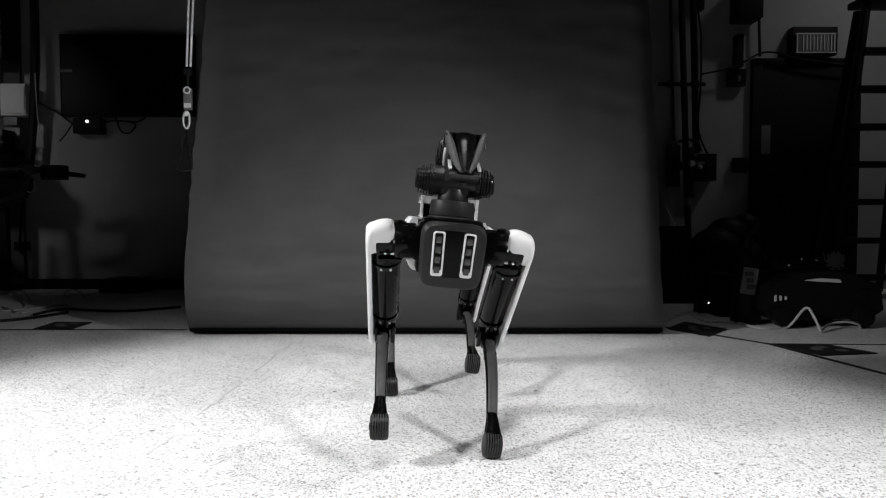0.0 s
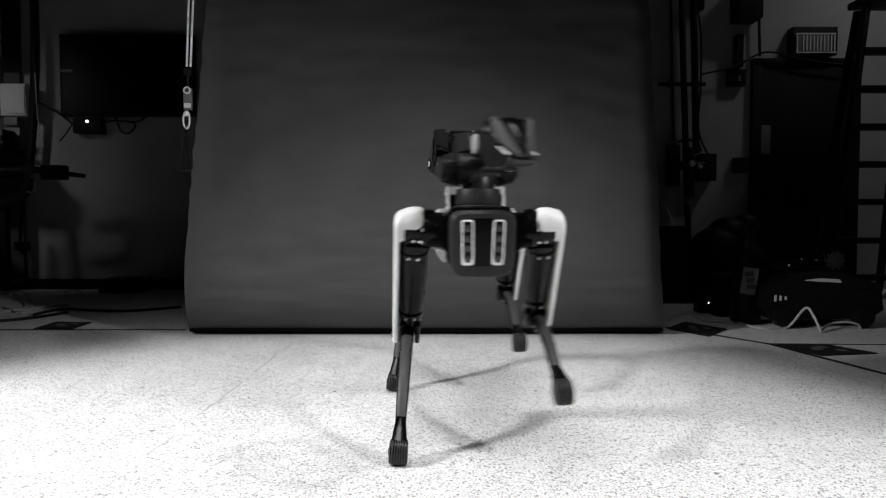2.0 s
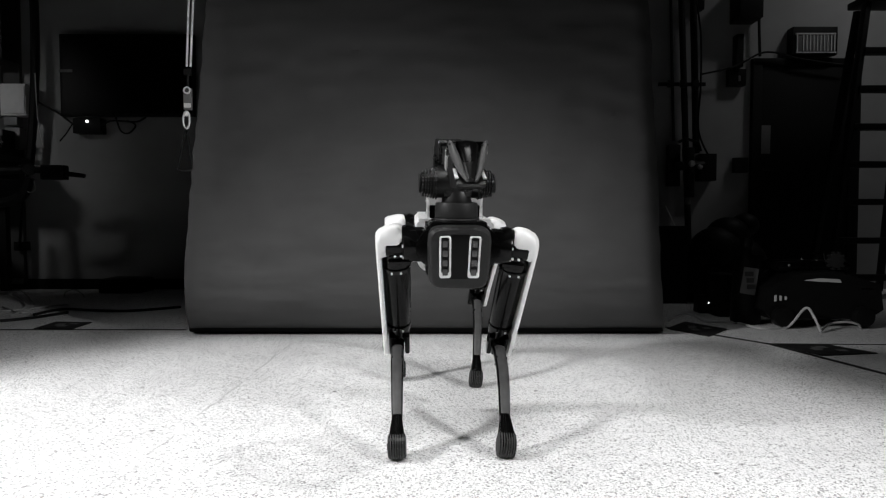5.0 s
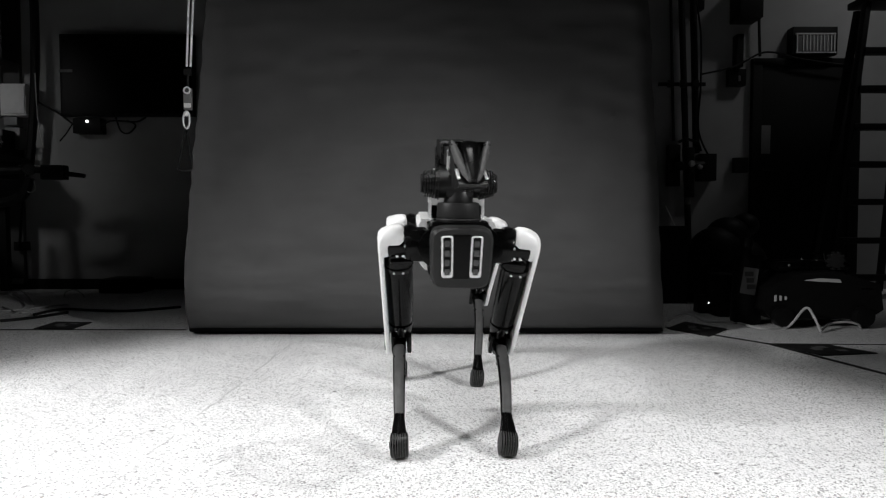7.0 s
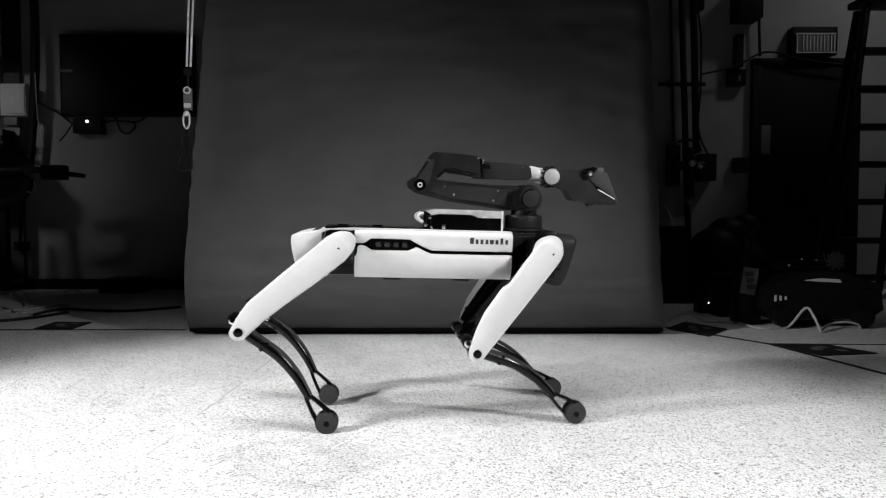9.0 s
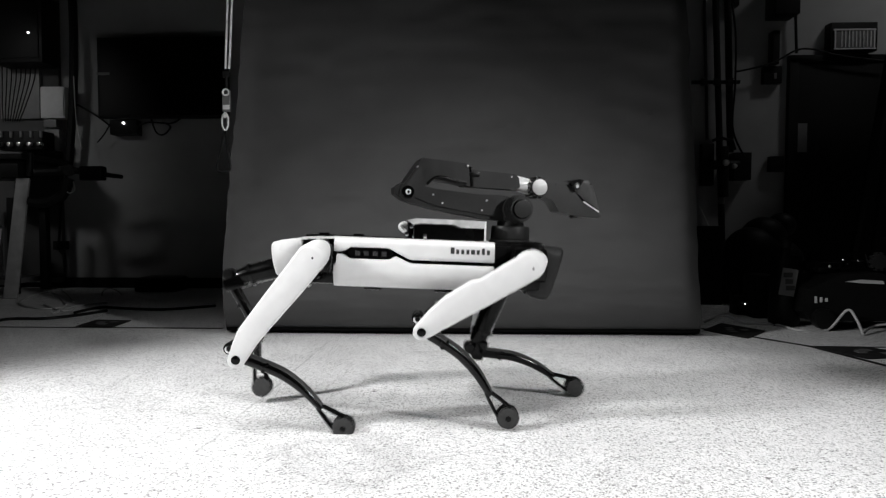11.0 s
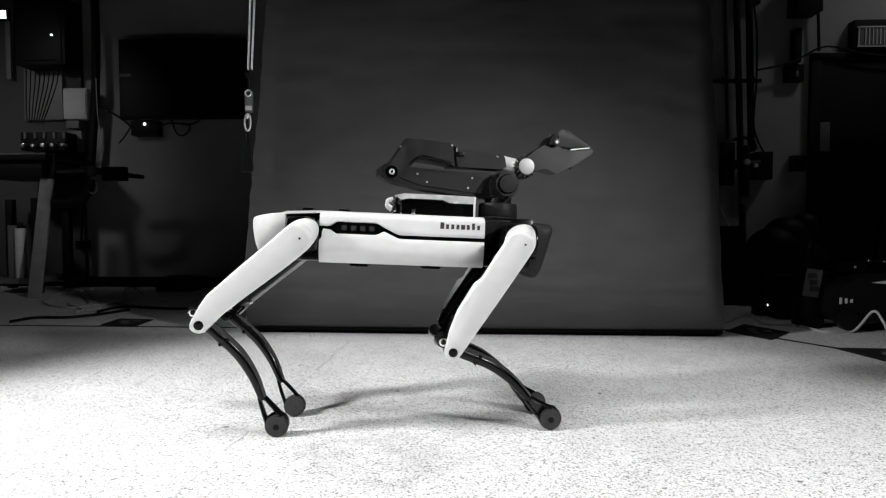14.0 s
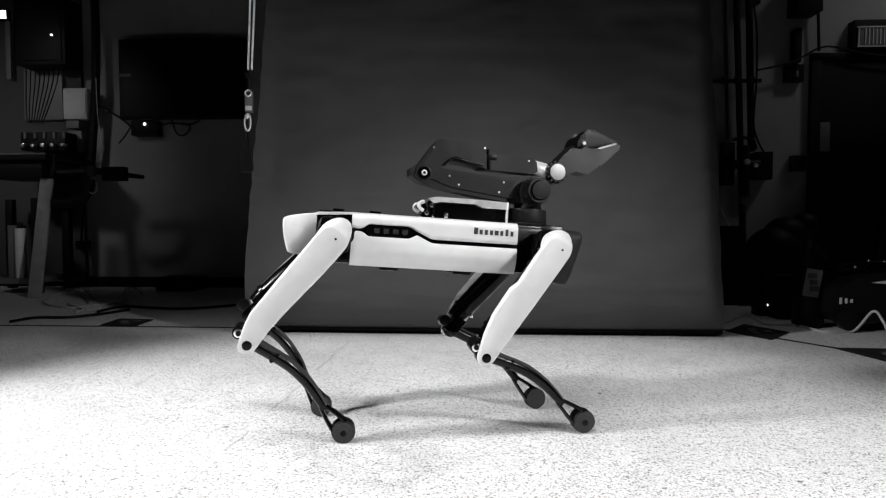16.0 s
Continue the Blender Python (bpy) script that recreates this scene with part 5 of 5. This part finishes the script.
    step(5.25, (0.032, 1.934, 0.532, 0.6, -1.9, -88.1), (-6.0, 33.1, -82.2), (-1.2, 44.2, -109.0), (-8.6, 52.1, -90.3), (-5.1, 49.4, -93.2), (2.5, 173.1, 2.3, -13.0))
    step(5.5, (-0.001, 1.938, 0.492, 0.8, 2.5, -88.3), (-6.3, 31.4, -95.4), (1.3, 31.0, -94.9), (-8.1, 42.9, -93.3), (-2.7, 49.4, -92.8), (3.2, 173.1, 2.3, -13.0))
    step(5.8, (-0.009, 1.946, 0.549, 1.5, 2.8, -87.8), (-1.6, 34.1, -104.1), (5.0, 25.6, -81.6), (-3.6, 37.1, -102.9), (2.8, 34.0, -80.4), (2.5, 173.1, 2.3, -13.0))
    step(6.05, (0.023, 1.975, 0.535, -0.4, 3.4, -87.2), (-5.9, 26.4, -86.6), (1.7, 25.5, -85.1), (-6.2, 35.1, -81.5), (0.8, 46.1, -80.9), (2.4, 173.1, 2.3, -13.0))
    step(6.3, (0.036, 1.974, 0.522, 0.9, -0.5, -87.0), (-4.8, 38.4, -99.1), (-1.0, 31.1, -83.3), (-6.0, 52.6, -105.8), (-1.7, 49.2, -91.0), (2.6, 173.1, 2.3, -13.0))
    step(6.5, (0.015, 1.981, 0.498, -1.0, 1.5, -88.1), (-3.5, 30.7, -92.6), (4.4, 30.5, -92.1), (-4.8, 42.9, -92.9), (-2.7, 49.3, -92.6), (2.1, 173.1, 2.3, -13.0))
    step(6.8, (-0.005, 1.994, 0.549, 1.5, 2.8, -87.8), (-1.6, 34.1, -104.1), (5.0, 25.6, -81.6), (-3.6, 37.1, -102.9), (2.8, 34.0, -80.4), (2.5, 173.1, 2.3, -13.0))
    step(7, (0.028, 1.982, 0.535, -0.4, 3.4, -87.2), (-5.9, 26.4, -86.6), (1.7, 25.5, -85.1), (-6.2, 35.1, -81.5), (0.8, 46.1, -80.9), (2.4, 173.1, 2.3, -13.0))
    step(7.3, (0.053, 1.958, 0.532, 0.6, -1.9, -88.1), (-6.0, 33.1, -82.2), (-1.2, 44.2, -109.0), (-8.6, 52.1, -90.3), (-5.1, 49.4, -93.2), (2.5, 173.1, 2.3, -13.0))
    step(7.5, (0.022, 1.975, 0.492, 0.8, 2.5, -88.3), (-6.3, 31.4, -95.4), (1.3, 31.0, -94.9), (-8.1, 42.9, -93.3), (-2.7, 49.4, -92.8), (3.2, 173.1, 2.3, -13.0))
    step(7.8, (0.011, 1.965, 0.493, 0.1, 1.0, -88.9), (-3.5, 32.7, -94.4), (4.1, 33.1, -94.3), (-6.3, 46.0, -95.2), (-3.1, 49.2, -94.5), (2.6, 173.1, 2.3, -13.0))
    step(8, (0.007, 1.966, 0.493, -0.8, 0.5, -87.9), (-3.0, 34.5, -93.4), (4.4, 36.2, -92.9), (-4.5, 43.8, -96.1), (-3.1, 49.0, -94.2), (2.6, 173.1, 2.3, -13.0))
    step(8.3, (-0.009, 1.969, 0.469, -7.4, 0.2, -76.8), (-2.3, 36.2, -99.2), (5.2, 37.3, -95.3), (11.4, 43.0, -97.7), (22.4, 55.2, -97.5), (0.0, 175.5, 4.7, -16.0))
    step(8.5, (-0.001, 1.927, 0.635, -7.8, 3.2, -55.0), (-14.9, 29.3, -83.6), (9.0, 43.5, -59.1), (13.2, 21.5, -67.3), (20.4, 30.3, -76.4), (-0.5, 177.7, 8.0, -16.3))
    step(8.7, (-0.009, 1.973, 0.607, -5.4, 3.5, -27.0), (17.4, 27.1, -59.0), (28.2, 16.2, -65.3), (-18.3, 29.0, -59.5), (-9.2, 10.5, -44.7), (-2.9, 174.4, 4.7, -16.0))
    step(8.8, (-0.011, 1.997, 0.544, -1.7, 3.1, -17.4), (6.0, 34.4, -82.7), (15.6, 22.1, -83.0), (-19.0, 40.4, -78.0), (-11.9, 22.3, -63.0), (-2.0, 176.3, 5.6, -24.0))
    step(9, (-0.000, 1.973, 0.496, 2.3, 1.5, 5.9), (-5.9, 33.7, -93.2), (0.1, 35.3, -94.3), (-8.2, 50.8, -92.7), (-1.8, 48.4, -91.3), (-0.9, 174.4, 5.3, -17.9))
    step(9.2, (0.008, 2.019, 0.597, 2.7, 1.1, 8.6), (-23.0, 33.5, -79.9), (0.8, 38.4, -100.6), (-10.2, 59.7, -106.1), (-0.5, 37.3, -65.9), (4.3, 175.0, 5.9, -18.2))
    step(9.45, (-0.014, 1.929, 0.478, 0.5, 3.0, 7.5), (-4.4, 54.2, -102.5), (6.5, 12.9, -88.1), (-5.8, 34.3, -97.1), (4.3, 62.4, -84.1), (9.6, 176.0, 5.0, -17.0))
    step(9.7, (-0.031, 1.945, 0.553, -1.7, 0.1, 7.7), (-6.7, 32.9, -127.9), (2.7, 28.8, -77.6), (0.1, 43.8, -79.8), (12.1, 68.9, -139.7), (4.5, 174.3, 11.2, -15.1))
    step(9.95, (-0.064, 1.940, 0.464, -0.5, 2.2, 3.5), (4.3, 15.8, -89.6), (5.3, 57.5, -103.4), (-2.0, 69.0, -90.5), (1.2, 35.5, -96.2), (11.4, 173.5, 4.8, -18.9))
    step(10.2, (-0.096, 1.924, 0.561, -1.0, 0.8, 8.2), (-3.1, 24.4, -76.3), (6.9, 40.4, -126.7), (-5.3, 66.7, -132.0), (3.2, 42.3, -76.1), (3.7, 173.8, 10.9, -13.2))
    step(10.45, (-0.124, 1.925, 0.470, -0.3, 3.3, 8.4), (2.3, 50.6, -100.8), (3.4, 11.8, -88.8), (-2.6, 31.5, -96.2), (3.5, 62.7, -86.5), (3.5, 174.0, 4.6, -16.1))
    step(10.7, (-0.151, 1.945, 0.553, -1.7, 0.1, 7.7), (-6.7, 32.9, -127.9), (2.7, 28.8, -77.6), (0.1, 43.8, -79.8), (12.1, 68.9, -139.7), (4.5, 174.3, 11.2, -15.1))
    step(10.95, (-0.169, 1.940, 0.464, -0.5, 2.2, 3.5), (4.3, 15.8, -89.6), (5.3, 57.5, -103.4), (-2.0, 69.0, -90.5), (1.2, 35.5, -96.2), (11.4, 173.5, 4.8, -18.9))
    step(11.3, (-0.195, 1.896, 0.541, -0.1, 1.3, 1.1), (7.0, 46.6, -96.3), (-27.3, 47.6, -103.9), (-3.2, 77.8, -88.0), (10.7, 37.8, -80.1), (22.8, 176.9, 7.1, -17.5))
    step(11.5, (-0.206, 1.943, 0.547, 0.1, 0.3, 9.1), (-5.6, 26.5, -79.5), (2.4, 32.9, -123.1), (9.8, 55.1, -123.7), (2.9, 45.9, -80.8), (4.2, 174.4, 8.7, -15.3))
    step(11.7, (-0.236, 1.929, 0.478, 0.5, 3.0, 7.5), (-4.4, 54.2, -102.5), (6.5, 12.9, -88.1), (-5.8, 34.3, -97.1), (4.3, 62.4, -84.1), (9.6, 176.0, 5.0, -17.0))
    step(12, (-0.247, 1.945, 0.553, -1.7, 0.1, 7.7), (-6.7, 32.9, -127.9), (2.7, 28.8, -77.6), (0.1, 43.8, -79.8), (12.1, 68.9, -139.7), (4.5, 174.3, 11.2, -15.1))
    step(12.2, (-0.267, 1.940, 0.464, -0.5, 2.2, 3.5), (4.3, 15.8, -89.6), (5.3, 57.5, -103.4), (-2.0, 69.0, -90.5), (1.2, 35.5, -96.2), (11.4, 173.5, 4.8, -18.9))
    step(12.5, (-0.265, 1.924, 0.561, -1.0, 0.8, 8.2), (-3.1, 24.4, -76.3), (6.9, 40.4, -126.7), (-5.3, 66.7, -132.0), (3.2, 42.3, -76.1), (3.7, 173.8, 10.9, -13.2))
    step(12.7, (-0.275, 1.925, 0.470, -0.3, 3.3, 8.4), (2.3, 50.6, -100.8), (3.4, 11.8, -88.8), (-2.6, 31.5, -96.2), (3.5, 62.7, -86.5), (3.5, 174.0, 4.6, -16.1))
    step(13, (-0.260, 1.933, 0.608, -0.2, 0.2, 8.2), (-59.5, 65.3, -120.8), (1.8, 23.3, -62.1), (-3.7, 37.1, -64.1), (12.1, 87.8, -125.2), (-1.1, 174.5, 12.1, -12.7))
    step(13.2, (-0.275, 1.922, 0.563, 0.2, 5.6, 6.9), (-4.2, 24.7, -82.9), (2.5, 24.5, -81.4), (-1.9, 33.4, -68.9), (-0.1, 34.3, -66.6), (7.3, 174.5, 6.3, -17.2))
    step(13.5, (-0.277, 1.874, 0.558, -0.9, 1.1, 8.2), (-0.5, 29.4, -83.9), (3.8, 27.4, -78.3), (6.1, 41.5, -75.7), (6.3, 44.6, -77.0), (2.8, 174.6, 5.3, -18.7))
    step(13.8, (-0.284, 1.868, 0.528, -0.2, 2.6, 9.3), (-5.8, 30.6, -90.5), (8.2, 28.8, -87.3), (0.3, 41.6, -78.5), (8.3, 45.7, -82.1), (13.2, 176.4, 6.4, -0.9))
    step(14, (-0.282, 1.884, 0.535, -2.9, 2.4, 8.9), (-11.7, 31.1, -88.1), (7.9, 30.3, -86.6), (-6.5, 44.9, -83.3), (9.5, 46.6, -81.4), (5.7, 176.2, 5.8, 18.6))
    step(14.3, (-0.279, 1.858, 0.488, 0.4, 2.6, 7.5), (-10.6, 37.0, -102.0), (8.2, 36.4, -98.6), (-2.1, 47.5, -89.3), (6.4, 50.9, -91.8), (6.2, 174.2, 5.4, -17.4))
    step(14.5, (-0.261, 1.841, 0.531, -1.7, 7.2, 8.1), (-4.7, 29.8, -94.1), (8.8, 32.0, -94.5), (-4.3, 37.9, -76.5), (9.2, 39.2, -75.4), (3.1, 176.6, 6.9, -13.9))
    step(14.8, (-0.244, 1.854, 0.540, 0.3, 2.1, 5.6), (-2.6, 35.6, -88.6), (10.0, 34.9, -86.3), (-1.7, 28.8, -81.2), (2.1, 28.0, -78.7), (11.2, 174.4, 4.3, -14.4))
    step(15, (-0.270, 1.849, 0.535, -3.0, -4.0, 9.2), (-4.9, 33.1, -79.5), (6.1, 35.7, -78.8), (2.2, 32.5, -85.9), (6.5, 36.5, -87.3), (8.6, 175.5, 5.6, 22.9))
    step(15.2, (-0.240, 1.846, 0.559, 1.0, -8.8, 8.6), (1.6, 37.5, -73.4), (2.4, 41.9, -76.2), (-0.1, 41.3, -87.7), (5.7, 45.6, -90.0), (9.8, 174.8, 8.0, -8.4))
    step(15.5, (-0.193, 1.853, 0.519, -2.0, 2.7, 7.9), (-2.1, 42.6, -93.0), (5.3, 44.5, -92.1), (1.0, 34.1, -84.5), (6.1, 36.7, -85.0), (3.5, 175.1, 5.5, -17.5))
    step(15.7, (-0.189, 1.871, 0.533, 0.2, 4.6, 9.7), (1.8, 35.7, -87.6), (4.8, 34.4, -97.0), (-12.1, 50.2, -100.6), (3.6, 32.0, -78.5), (7.3, 174.3, 4.7, -17.5))
    step(15.8, (-0.192, 1.857, 0.515, 0.0, 4.8, 11.1), (-10.9, 45.6, -101.0), (10.2, 30.0, -92.9), (-6.2, 46.5, -89.4), (5.2, 34.1, -83.7), (6.9, 174.6, 3.7, -14.4))
    step(16, (-0.196, 1.858, 0.525, -1.7, 3.9, 12.7), (-5.5, 39.5, -93.5), (4.7, 30.8, -90.2), (-1.5, 42.3, -82.4), (7.6, 35.4, -82.6), (4.1, 175.3, 5.3, 28.3))
    rows = {ob: [] for ob in (robot, *arm, *(p for leg in legs for p in leg))}
    for k in range(481):
        t = k / FPS
        q = stance(t)
        rows[robot].append((t, pose(*q[:6])))
        for (hip, thigh, shin), (_, sx, sy), j in zip(legs, LEGS, range(4)):
            a, b, c = q[6 + 3 * j:9 + 3 * j]
            base = Matrix.Translation((HIP_FRONT if sx > 0 else HIP_REAR, sy * 0.055, HIP_Z)) @ pose(0, 0, 0, a, 0, 0)
            up = base @ Matrix.Translation((0, sy * 0.111, 0)) @ pose(0, 0, 0, 0, b, 0)
            low = up @ Matrix.Translation((0, 0, -THIGH)) @ pose(0, 0, 0, 0, c, 0)
            rows[hip].append((t, base))
            rows[thigh].append((t, up))
            rows[shin].append((t, low))
        turn, p1, p2, p3 = q[18:22]
        at = Matrix.Translation(SHOULDER) @ pose(0, 0, 0, 0, 0, turn)
        rows[arm[0]].append((t, at))
        upper = at @ pose(0, 0, 0, 0, -p1, 0)
        rows[arm[1]].append((t, upper))
        elbow = at @ Matrix.Translation(pose(0, 0, 0, 0, -p1, 0) @ Vector((UPPER, 0, 0)))
        fore = elbow @ pose(0, 0, 0, 0, -p2, 0)
        rows[arm[2]].append((t, fore))
        wrist = elbow @ Matrix.Translation(pose(0, 0, 0, 0, -p2, 0) @ Vector((FORE, 0, 0)))
        rows[arm[3]].append((t, wrist @ pose(0, 0, 0, 0, -p3, 0)))
    for ob, keyed in rows.items():
        walk(ob, keyed)


motions()
